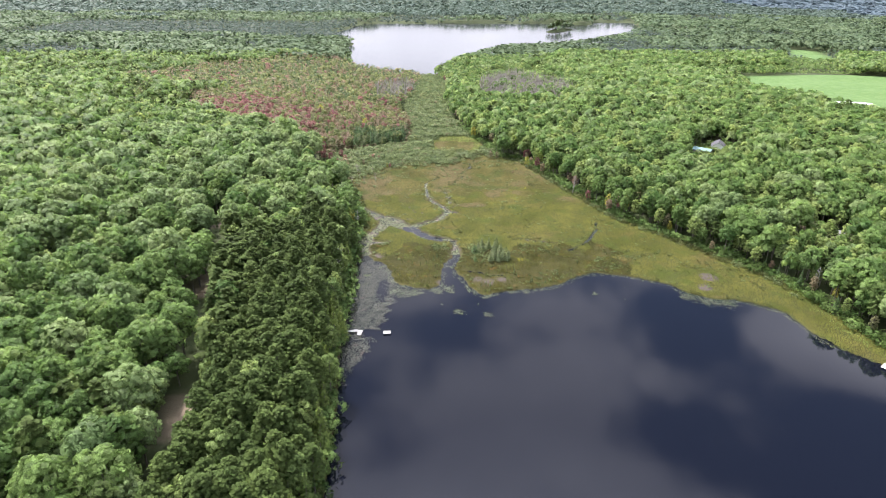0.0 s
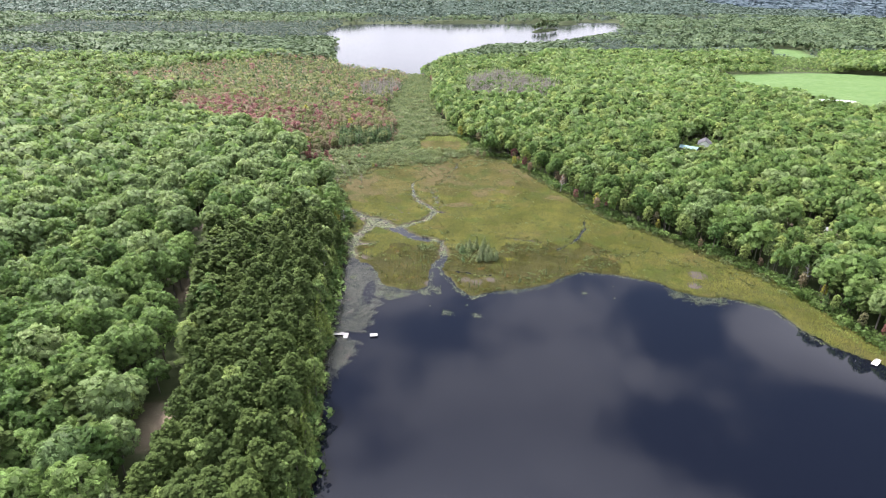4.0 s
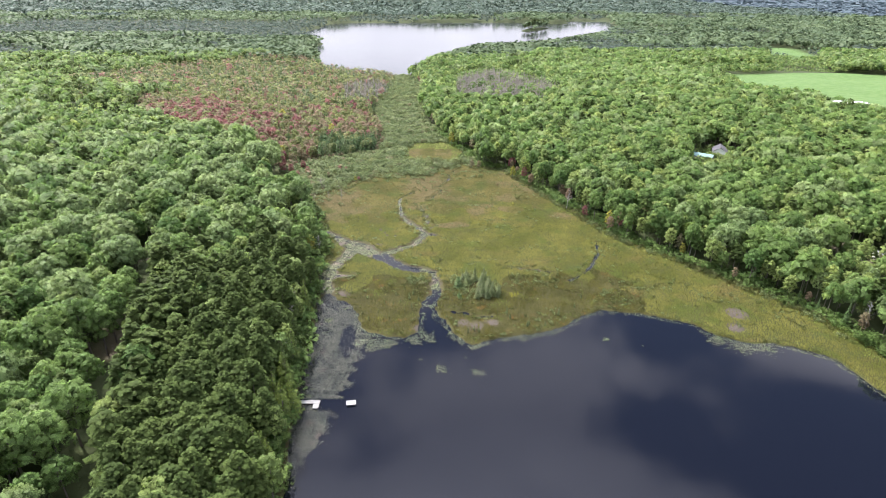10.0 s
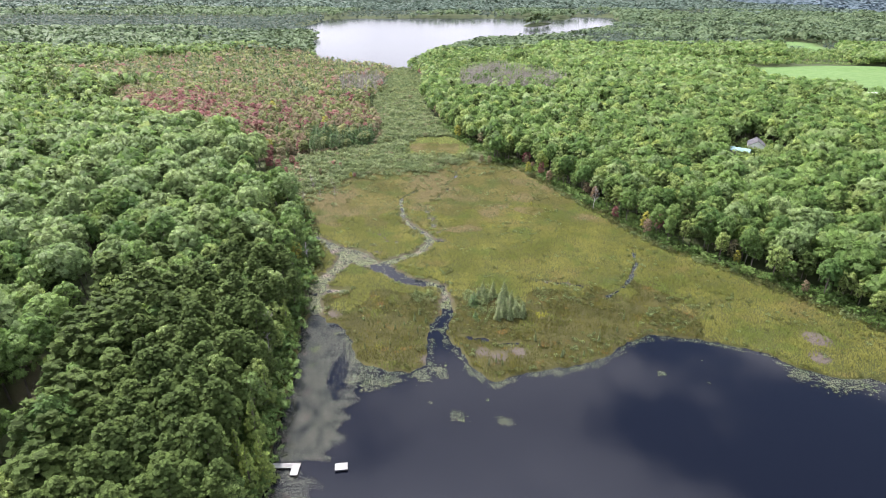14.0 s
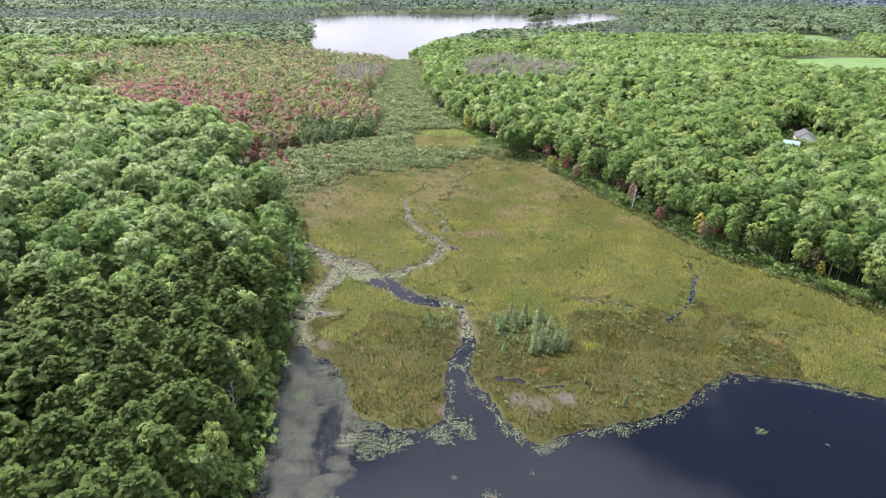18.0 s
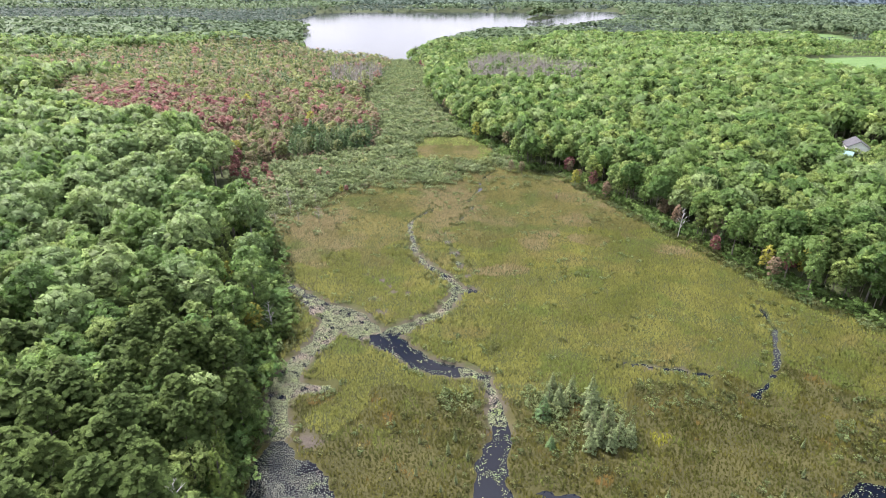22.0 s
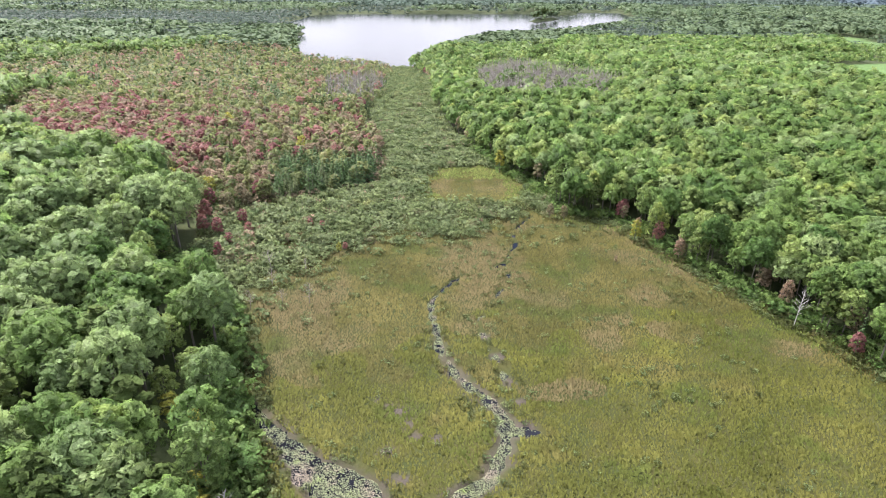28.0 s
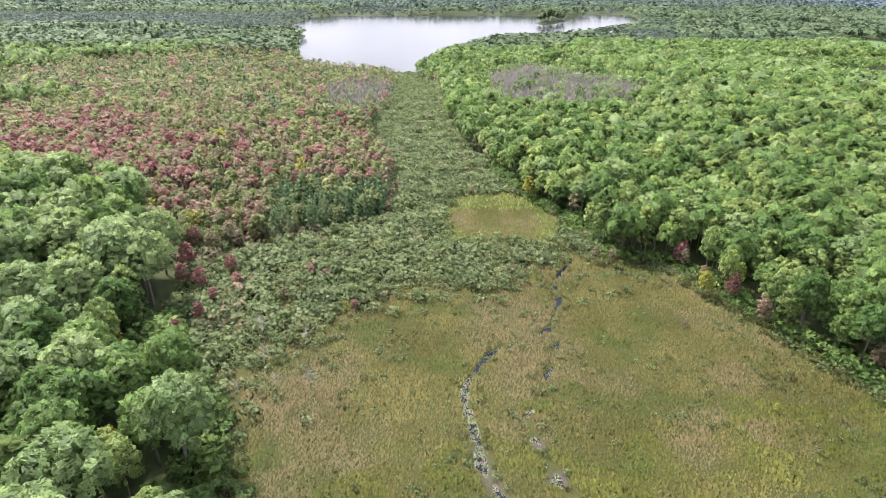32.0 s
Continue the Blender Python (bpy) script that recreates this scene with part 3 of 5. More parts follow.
def round_crown(rng, height, radius, clumps, size, low=0.30, lobes=0):
    """A broad dome of many small billows, like an oak's or a maple's."""
    lobes = lobes or int(np.clip(clumps ** 0.5 * 0.85, 5, 24))
    mid, tall = height * (1 + low) / 2, height * (1 - low) / 2
    az = np.arange(lobes) * 2.4 + rng.uniform(0, 6)
    up = np.linspace(-0.5, 0.96, lobes) + rng.uniform(-0.08, 0.08, lobes)
    out_r = np.sqrt(np.clip(1 - np.clip(up, -1, 1) ** 2, 0.01, 1)) * rng.uniform(0.58, 0.80, lobes)
    small = 1.7 / lobes ** 0.5
    c = np.stack([np.cos(az) * out_r * radius, np.sin(az) * out_r * radius, mid + up * tall * (1 - 0.55 * small)], 1)
    r = radius * small * rng.uniform(0.72, 1.12, lobes)
    pts, nor, bulge, heart = [], [], [], []
    while len(pts) < clumps:
        i = rng.integers(lobes)
        d = rng.normal(size=3)
        d[2] = abs(d[2]) * 0.9 + (d[2] if rng.random() < 0.5 else 0)
        d += 0.5 * (c[i] - (0, 0, mid)) / radius
        d /= np.linalg.norm(d)
        p = c[i] + d * r[i] * rng.uniform(0.74, 1.12)
        gap = np.linalg.norm((p - c), axis=1) / r
        gap[i] = 9
        if gap.min() < 0.74 or p[2] > height * 1.03:
            continue
        pts.append(p)
        nor.append(d + (0, 0, 0.35) + rng.normal(size=3) * 0.62)
        heart.append(c[i])
        bulge.append(d + 0.35 * (p - (0, 0, mid)) / radius + (0, 0, 0.25) + rng.normal(size=3) * 0.42)
    return leaves(np.array(pts), np.array(nor), size, rng, np.array(bulge), heart=np.array(heart))


def pine_crown(rng, height, radius, clumps, size, low=0.30):
    """Whorls of upswept boughs, each a fan of needle tufts, that close to a soft uneven dome, like a red pine's."""
    boughs = max(8, clumps // 11)
    tier = 1 - np.linspace(0, 1, boughs) ** 1.1 * 0.96
    which = np.minimum((np.arange(clumps) * boughs) // clumps, boughs - 1)
    reach = radius * np.sqrt(np.clip(1.03 - tier ** 1.7, 0.03, 1)) * rng.uniform(0.72, 1.12, boughs)
    turn = np.arange(boughs) * 2.4 + rng.uniform(-0.3, 0.3, boughs)
    s = np.sqrt(rng.uniform(0.10, 1.0, clumps))
    az = turn[which] + rng.normal(0, 0.20, clumps)
    d = reach[which] * s
    h = height * (low + (1 - low) * tier[which]) + 0.20 * d * s + rng.normal(0, 0.16, clumps) - 0.35
    p = np.stack([np.cos(az) * d, np.sin(az) * d, h], 1)
    b = np.stack([np.cos(az) * d / radius * 0.9, np.sin(az) * d / radius * 0.9, 0.62 + 0.5 * tier[which]], 1) + rng.normal(size=(clumps, 3)) * 0.24
    n = b + (0, 0, 0.4) + rng.normal(size=(clumps, 3)) * 0.5
    return leaves(p, n, size, rng, b)


def spire_crown(rng, height, radius, clumps, size, low=0.06):
    """A narrow pointed crown with drooping boughs, like a spruce's or tamarack's."""
    s = 1 - np.sqrt(rng.uniform(0.0, 1, clumps))
    h = height * (low + (0.99 - low) * s)
    az = rng.uniform(0, 6.283, clumps)
    d = radius * (1 - s) * (1 + 0.25 * np.sin(az * 4 + np.round(s * 12) * 2)) * np.sqrt(rng.uniform(0.35, 1, clumps)) + 0.05
    p = np.stack([np.cos(az) * d, np.sin(az) * d, h - 0.2 * d], 1)
    n = np.stack([np.cos(az), np.sin(az), np.full(clumps, 0.75)], 1) + rng.normal(size=(clumps, 3)) * 0.4
    b = np.stack([np.cos(az), np.sin(az), np.full(clumps, 0.75)], 1) + rng.normal(size=(clumps, 3)) * 0.25
    return leaves(p, n, size * (1.15 - 0.6 * s), rng, b)


def tube(points, radii, sides=6):
    """A tapered round stem along points."""
    v, f = [], []
    for i, (p, r) in enumerate(zip(points, radii)):
        for k in range(sides):
            a = 6.2832 * k / sides
            v.append((p[0] + r * math.cos(a), p[1] + r * math.sin(a), p[2] + (r * 0.2 if k % 2 else 0)))
        if i:
            for k in range(sides):
                q = (i - 1) * sides
                f.append((q + k, q + (k + 1) % sides, q + sides + (k + 1) % sides, q + sides + k))
    return np.array(v, float), np.array(f)


def joined(pieces):
    v, f, n = [], [], 0
    for a, b in pieces:
        v.append(a)
        f.append(b + n)
        n += len(a)
    return np.concatenate(v), np.concatenate(f)


def trunk(rng, height, radius, limbs=4, lean=0.25, spread_out=1.6):
    top = (rng.normal(0, lean), rng.normal(0, lean), height * 0.86)
    stem = [(0, 0, -0.4), (top[0] * 0.2, top[1] * 0.2, height * 0.3), (top[0] * 0.6, top[1] * 0.6, height * 0.6), top]
    out = [tube(stem, [radius * 1.15, radius * 0.85, radius * 0.55, radius * 0.12])]
    for i in range(limbs):
        s = rng.uniform(0.35, 0.75)
        base = (top[0] * s * 0.8, top[1] * s * 0.8, height * s)
        a = i * 2.4 + rng.uniform(0, 1)
        far = spread_out * rng.uniform(0.7, 1.2)
        mid = (base[0] + math.cos(a) * far * 0.5, base[1] + math.sin(a) * far * 0.5, base[2] + far * 0.35)
        end = (base[0] + math.cos(a) * far, base[1] + math.sin(a) * far, base[2] + far * 0.85)
        out.append(tube([base, mid, end], [radius * 0.42, radius * 0.28, radius * 0.06], 4))
    return joined(out)


def bare_limbs(rng, height, reach, count=14, radius=0.10, apart=False):
    """The forked bare branches of a dead tree."""
    out, single = [], []
    for i in range(count):
        s = 0.35 + 0.62 * i / count
        a = i * 2.4 + rng.uniform(0, 0.8)
        far = reach * (1.15 - s) * rng.uniform(0.7, 1.3) + 0.4
        base = np.array((0, 0, height * s))
        d = np.array((math.cos(a), math.sin(a), rng.uniform(0.5, 1.1)))
        mid = base + d * far * 0.5 + (0, 0, 0.1)
        end = base + d * far
        out.append(tube([base, mid, end], [radius * 0.7, radius * 0.45, radius * 0.1], 4))
        for k in (-1, 1):
            a2 = a + k * 0.7
            out.append(tube([mid, mid + np.array((math.cos(a2), math.sin(a2), 0.8)) * far * 0.4], [radius * 0.35, radius * 0.06], 4))
        single.append(joined(out[-3:]))
    return single if apart else joined(out)


# kinds of tree: crown maker, height, radius, low end of the crown, trunk radius, leaf material
KINDS = {
    "maple": (round_crown, 15.0, 4.2, 0.30, 0.22, M_MAPLE),
    "oak": (round_crown, 14.5, 4.7, 0.38, 0.26, M_OAK),
    "aspen": (round_crown, 14.0, 3.1, 0.20, 0.15, M_ASPEN),
    "pine": (pine_crown, 16.5, 3.6, 0.42, 0.22, M_PINE),
    "cedar": (spire_crown, 15.0, 2.6, 0.06, 0.18, M_CEDAR),
    "spruce": (spire_crown, 10.5, 1.45, 0.05, 0.11, M_SPRUCE),
    "tamarack": (spire_crown, 10.0, 1.25, 0.08, 0.09, M_TAMARACK),
    "red_maple": (round_crown, 9.0, 2.2, 0.10, 0.12, M_RED),
    "rusty_maple": (round_crown, 9.0, 2.1, 0.10, 0.12, M_RUST),
    "olive_maple": (round_crown, 9.0, 2.2, 0.10, 0.12, M_OLIVE),
    "golden_aspen": (round_crown, 10.0, 2.1, 0.10, 0.12, M_GOLD),
}
# levels: how many clumps, how large they are against the crown's radius, how many variants
LEVELS = {"near": (620, 0.205, 5), "stand": (200, 0.365, 5), "mid": (80, 0.535, 5), "low": (28, 0.68, 5), "far": (8, 1.0, 4)}
rng = np.random.default_rng(11)
SHAPES = {}
for kind, (maker, height, radius, low, stem, mat) in KINDS.items():
    for level, (clumps, size, variants) in LEVELS.items():
        slim = 0.62 if maker is spire_crown else 1.0
        if maker is pine_crown:
            clumps, size = int(clumps * 1.4), size * 0.8
        grow = round_crown if maker is pine_crown and level in ("low", "far") else maker
        SHAPES[kind, level] = [grow(rng, height * rng.uniform(0.92, 1.08), radius * rng.uniform(0.92, 1.1), int(clumps * (0.72 if slim < 1 else 1)), size * radius * (1.0 if slim == 1 else 1.25), low) for _ in range(variants)]
CROWNS, TRUNKS = {}, {}
for kind, (maker, height, radius, low, stem, mat) in KINDS.items():
    CROWNS[kind] = [mesh_np(kind + "_crown", v, f, mat, True, b) for v, f, b in SHAPES[kind, "near"]]
    TRUNKS[kind] = [mesh_np(kind + "_trunk", *trunk(rng, height, stem, 0 if maker is spire_crown else 4, 0.1 if maker is spire_crown else 0.3, radius * 0.6), M_BARK, True) for _ in range(2)]

NAMES = {"maple": ("maple_tree", "full-leaved green maple with a billowing rounded crown"),
         "oak": ("oak_tree", "broad pale green oak with a clumpy silvery crown"),
         "aspen": ("aspen_tree", "slender fresh green aspen at the forest edge"),
         "pine": ("pine_tree", "tall dark green pine with tiered feathery boughs"),
         "cedar": ("cedar_tree", "pointed yellow-green cedar leaning over the lake shore"),
         "spruce": ("spruce_tree", "narrow dark bluish-green spruce on boggy ground"),
         "tamarack": ("tamarack_tree", "thin grey-green tamarack standing in the bog"),
         "red_maple": ("red_maple_tree", "small maple turned crimson red in early autumn"),
         "rusty_maple": ("rusty_maple_tree", "small maple with rusty brown and olive leaves"),
         "olive_maple": ("swamp_maple_tree", "small olive-green maple in the swamp"),
         "golden_aspen": ("yellow_aspen_tree", "young aspen with bright yellow leaves")}


def plant(kind, x, y, scale, turn, rng, group, ground_z=None, wide=1.0):
    """One tree as a thing of its own: an empty with a trunk and a crown."""
    nm, label = NAMES[kind]
    root = tagged(new(nm), label, "tree", group)
    root.matrix_world = Matrix.LocRotScale((x, y, ground_z), Euler((rng.normal(0, 0.02), rng.normal(0, 0.02), turn)), (scale * wide * rng.uniform(0.9, 1.1),) * 2 + (scale,))
    for part_name, me in (("trunk", TRUNKS[kind][rng.integers(2)]), ("crown", CROWNS[kind][rng.integers(len(CROWNS[kind]))])):
        ob = new(part_name, me)
        ob.parent = root
    return root


def scatter(spacing, x0, x1, y0, y1, rng, jitter=0.42):
    gx, gy = np.meshgrid(np.arange(x0, x1, spacing), np.arange(y0, y1, spacing * 0.88))
    gx = gx + (np.arange(gx.shape[0])[:, None] % 2) * spacing / 2
    n = gx.size
    return gx.ravel() + rng.uniform(-jitter, jitter, n) * spacing, gy.ravel() + rng.uniform(-jitter, jitter, n) * spacing


def woods(name, label, kind, level, x, y, scale, rng, stems=False, tallest=9.0, girth=1.0):
    """Many trees of one kind joined into one object."""
    if len(x) == 0:
        return
    shapes = SHAPES[kind, level]
    which = rng.integers(len(shapes), size=len(x))
    z = lie(x, y)
    girth, tallest = np.broadcast_to(girth, x.shape), np.broadcast_to(tallest, x.shape)
    allv, allf, alln, allt, at = [], [], [], [], 0
    for i, (v, f, b) in enumerate(shapes):
        k = which == i
        if not k.any():
            continue
        a = rng.uniform(0, 6.283, k.sum())
        s = scale[k]
        wide = s * girth[k] * rng.uniform(0.88, 1.15, k.sum())
        c, d = np.cos(a) * wide, np.sin(a) * wide
        out = np.empty((k.sum(), len(v), 3), np.float32)
        out[:, :, 0] = v[None, :, 0] * c[:, None] - v[None, :, 1] * d[:, None] + x[k][:, None]
        out[:, :, 1] = v[None, :, 0] * d[:, None] + v[None, :, 1] * c[:, None] + y[k][:, None]
        out[:, :, 2] = v[None, :, 2] * np.minimum(s, tallest[k])[:, None] + z[k][:, None]
        bend = np.empty_like(out)
        ca, sa = np.cos(a)[:, None], np.sin(a)[:, None]
        bend[:, :, 0], bend[:, :, 1], bend[:, :, 2] = b[None, :, 0] * ca - b[None, :, 1] * sa, b[None, :, 0] * sa + b[None, :, 1] * ca, b[None, :, 2]
        if level in ("mid", "stand"):
            bend[:, :, 2] += 0.25
        else:
            bend[:, :, 2] += 0.55 if level == "low" else 1.0
        alln.append(bend.reshape(-1, 3))
        allt.append(np.repeat(rng.random(k.sum()), len(v)))
        faces = f[None] + (np.arange(k.sum()) * len(v))[:, None, None] + at
        allv.append(out.reshape(-1, 3))
        allf.append(faces.reshape(-1, f.shape[1]))
        at += k.sum() * len(v)
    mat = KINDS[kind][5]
    # far stands take the leaf colours with haze mixed in
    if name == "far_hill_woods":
        mat = M_HILLS_HAZE
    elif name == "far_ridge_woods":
        mat = M_RIDGE_HAZE
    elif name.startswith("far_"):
        mat = M_FARPINE_HAZE if kind in ("pine", "spruce") else M_FARWOOD_HAZE
    alln = np.concatenate(alln)
    me = mesh_np(name, np.concatenate(allv), np.concatenate(allf), mat, True, alln / np.linalg.norm(alln, axis=1, keepdims=True))
    me.attributes.new("tree", "FLOAT", "POINT").data.foreach_set("value", np.concatenate(allt).astype(np.float32))
    ob = tagged(new(name, me), label, "trees", kind="stuff")
    if stems:
        n = len(x)
        h, r = KINDS[kind][1] * scale * 0.6, KINDS[kind][4] * scale
        ring = np.array([(1, 0), (0, 1), (-1, 0), (0, -1)], float)
        v = np.empty((n, 8, 3))
        for k in range(4):
            v[:, k, 0], v[:, k, 1], v[:, k, 2] = x + ring[k, 0] * r, y + ring[k, 1] * r, z - 0.3
            v[:, k + 4, 0], v[:, k + 4, 1], v[:, k + 4, 2] = x + ring[k, 0] * r * 0.4, y + ring[k, 1] * r * 0.4, z + h
        f = np.array([(k, (k + 1) % 4, (k + 1) % 4 + 4, k + 4) for k in range(4)])
        st = new("trunks", mesh_np("trunks", v.reshape(-1, 3), (f[None] + (np.arange(n) * 8)[:, None, None]).reshape(-1, 4), M_BARK))
        st.parent = ob
    return ob


def open_ground(x, y):
    """Where no tree may stand."""
    return (inside(CORRIDOR, x, y) | (inside(FARLAKE, x, y) & ~inside(ISLE, x, y)) | inside(LAKE, x, y) | (signed(FIELD, x, y) < 1) | inside(GLADE, x, y)
            | (off_line(ROAD, x, y) < np.where(y < 108, 2.4, 3.8)) | (off_line([(-55, 110), (-56.4, 116), (-58.6, 130)], x, y) < 3.9) | (off_line(TRAIL, x, y) < 4.0) | (off_line(DRIVE, x, y) < 5.5) | (off_line([(201.5, 373), (200, 370)], x, y) < 5.2) | (off_line([(183, 369), (192, 360.5)], x, y) < 4.8) | (off_line([(187, 361), (184, 355)], x, y) < 3.5) | (off_line([(390, 530), (418, 519)], x, y) < 12))


def seen_from_path(x, y, margin=25):
    """A wedge that holds the whole walk's view, with some room round it."""
    return (x > -0.65 * (y + 15) - margin) & (x < 0.93 * (y + 15) + margin) & (y > 40)


def reach_of(x, y):
    return np.hypot(x, np.maximum(np.maximum(0 - y, y - 232), 0) + 0.0 * y)


PICKS = collections.defaultdict(list)       # (kind, level) -> rows of x, y, scale


def pick(kind, level, x, y, s, girth=1.0):
    if len(x):
        PICKS[kind, level].append(np.stack([x, y, s, np.full(len(x), girth)], 1))


def level_of(x, y):
    d = reach_of(x, y)
    return np.where(d < 170, 0, np.where(d < 225, 1, np.where(d < 320, 2, 3)))


def sow(x, y, mix, size, rng, girth=1.0):
    """Share points among kinds by (kind, share), with their levels."""
    share = np.cumsum([m[1] for m in mix]) / sum(m[1] for m in mix)
    who = np.searchsorted(share, rng.random(len(x)))
    lv = level_of(x, y)
    s = size * rng.uniform(0.74, 1.28, len(x))
    s = np.where(who == [m[0] for m in mix].index("pine"), size * (0.5 + 0.5 * s / size), s) if "pine" in [m[0] for m in mix] else s
    s = np.where(off_line([(200, 370), (180, 335)], x, y) < 13, s * np.clip(0.34 + (370 - y) * 0.011, 0.34, 0.8), s)      # young growth before the house
    s = np.where(off_line([(187, 360), (168, 330)], x, y) < 10, s * np.clip(0.30 + (365 - y) * 0.014, 0.30, 0.8), s)
    s = np.where((signed(FARLAKE, x, y) < 130) & (x > 0), s * 0.72, s)
    s = np.where((signed(FIELD, x, y) < 45) & (x < 560), s * 0.6, s)
    s = np.where((signed(DEADWOOD, x, y) < 30) & (x > 55), s * 0.68, s)
    s = np.where(off_line([(600, 900), (540, 800), (515, 750)], x, y) < 34, s * 0.4, s)      # scrub before the clearing
    s = np.where(off_line([(404, 525), (365, 468)], x, y) < 27, s * 0.5, s)      # low growth before the sheeting
    s = np.where(off_line([(186, 232), (160, 205)], x, y) < 9, s * 0.68, s)
    for i, (kind, _) in enumerate(mix):
        for j, level in enumerate(("near", "stand", "mid", "low")):
            k = (who == i) & (lv == j)
            pick(kind, level, x[k], y[k], s[k], girth)


rng = np.random.default_rng(23)
# pine belt between the track and the lake
x, y = scatter(3.9, -95, -20, 40, 236, rng)
road_x = np.interp(y, [r[1] for r in ROAD], [r[0] for r in ROAD])
k = (x > road_x + np.where(y < 108, 1.6, 3.4)) & ~open_ground(x, y) & seen_from_path(x, y)
edge_d = signed(CORRIDOR, x, y)
belt = k & (edge_d > 4.5) & (rng.random(len(x)) < smooth(238, 208, y) + 0.15)
sow(x[belt], y[belt], (("pine", 9), ("aspen", 0.6), ("maple", 0.5)), 1.0, rng)
rim = k & (edge_d <= 4.5)
sow(x[rim], y[rim], (("cedar", 4), ("pine", 3), ("aspen", 1.5)), 0.85, rng)
mixed = k & (edge_d > 4.5) & ~belt
sow(x[mixed], y[mixed], (("maple", 3), ("oak", 1.0), ("aspen", 1.0), ("pine", 5)), 0.95, rng)
# west woods
x, y = scatter(6.2, -620, -22, 40, 900, rng)
road_x = np.interp(y, [r[1] for r in ROAD], [r[0] for r in ROAD])
k = ~open_ground(x, y) & seen_from_path(x, y) & ~inside(REDWOOD, x, y) & ~inside(BOG, x, y) & ((y > 236) | (x < road_x - 3.5)) & ((signed(CORRIDOR, x, y) > 3) | (y < 236) | (y > 380))
near_edge = k & (signed(CORRIDOR, x, y) < 14) & (y < 345)
sow(x[near_edge], y[near_edge], (("aspen", 5), ("maple", 2), ("oak", 2), ("pine", 0.8), ("cedar", 0.8), ("golden_aspen", 0.3)), 0.9, rng)
south = k & ~near_edge & (y < 262) & (x > -75)
sow(x[south], y[south], (("pine", 3), ("oak", 2.0), ("maple", 4), ("aspen", 1.0)), 1.0, rng)
# darker maples stand in for cloud shadow, paler oaks beyond for sunlight
inner = k & ~near_edge & ~south & (y < 200)
sow(x[inner], y[inner], (("maple", 6.5), ("oak", 1.0), ("aspen", 0.8), ("pine", 1.0), ("red_maple", 0.03)), 1.0, rng)
inner = k & ~near_edge & ~south & (y >= 200) & (y < 410 + 30 * rough(x, y, 120.0))
sow(x[inner], y[inner], (("maple", 3.5), ("oak", 4.8), ("aspen", 1.2), ("pine", 0.7), ("red_maple", 0.03)), 1.0, rng)
back = k & ~near_edge & ~south & (y >= 200) & ~inner
dark = rough(x, y, 130.0) + 0.4 * rough(x, y, 40.0) > 0.12
sow(x[back & ~dark], y[back & ~dark], (("maple", 3), ("oak", 2.0), ("aspen", 3), ("spruce", 0.8), ("pine", 0.6), ("olive_maple", 1.2)), 0.76, rng)
sow(x[back & dark], y[back & dark], (("spruce", 2.5), ("pine", 1.6), ("maple", 2.0), ("aspen", 2.0), ("tamarack", 1.5)), 0.78, rng)
x, y = scatter(3.6, -360, -30, 470, 900, rng)
k = ~open_ground(x, y) & ~inside(REDWOOD, x, y) & ~inside(BOG, x, y) & (signed(BOG, x, y) < 40 + 20 * rough(x, y, 60.0))
sow(x[k], y[k], (("olive_maple", 2), ("tamarack", 2), ("spruce", 1), ("rusty_maple", 0.6)), 0.8, rng)
# east woods
x, y = scatter(4.7, 20, 900, 60, 900, rng)
k = ~open_ground(x, y) & seen_from_path(x, y) & (~inside(DEADWOOD, x, y) | (rng.random(len(x)) < 0.16))
rim = k & (signed(CORRIDOR, x, y) < 6)
sow(x[rim], y[rim], (("aspen", 3), ("maple", 2), ("rusty_maple", 1.0), ("pine", 0.6), ("spruce", 0.8), ("red_maple", 0.25), ("golden_aspen", 0.3)), 0.78, rng, 0.85)
inner = k & ~rim
sow(x[inner], y[inner], (("maple", 4), ("aspen", 4), ("oak", 1.0), ("pine", 0.5), ("rusty_maple", 0.05), ("golden_aspen", 0.03)), 0.84, rng, 0.95)
# red maple swamp and the bog beyond
x, y = scatter(3.3, -270, 10, 380, 600, rng)
k = inside(REDWOOD, x, y) & ~open_ground(x, y) & ~((x > -42) & (y < 426))
hot = k & (signed(CRIMSON, x, y) + 9 * rough(x, y, 22.0) < 3)
warm = k & ~hot & (rough(x, y, 34.0) + 0.4 * rough(x, y, 9.0) > 0.0) & (y < 500 - 0.3 * x)
cool = k & ~hot & ~warm
sow(x[hot], y[hot], (("red_maple", 2.8), ("rusty_maple", 2.6), ("olive_maple", 2.0), ("tamarack", 0.8)), 0.74, rng, 1.1)
sow(x[warm], y[warm], (("red_maple", 0.8), ("rusty_maple", 2.8), ("olive_maple", 2.2), ("tamarack", 1.6), ("golden_aspen", 0.04)), 0.74, rng, 1.05)
sow(x[cool], y[cool], (("olive_maple", 3.2), ("rusty_maple", 1.3), ("tamarack", 2.6), ("red_maple", 0.25), ("spruce", 0.8)), 0.74, rng, 1.05)
x, y = scatter(3.9, -330, 20, 480, 920, rng)
k = inside(BOG, x, y) & ~open_ground(x, y) & ~inside(REDWOOD, x, y) & (~inside(GREYBOG, x, y) | (rng.random(len(x)) < 0.35))
sow(x[k], y[k], (("tamarack", 5), ("spruce", 2.2), ("olive_maple", 1.6), ("rusty_maple", 0.8), ("red_maple", 0.15)), 0.85, rng, 1.15)
# the spruce grove at the swamp's near edge
x, y = scatter(2.9, -42, -2, 388, 428, rng)
k = ~open_ground(x, y) & inside(REDWOOD, x, y)
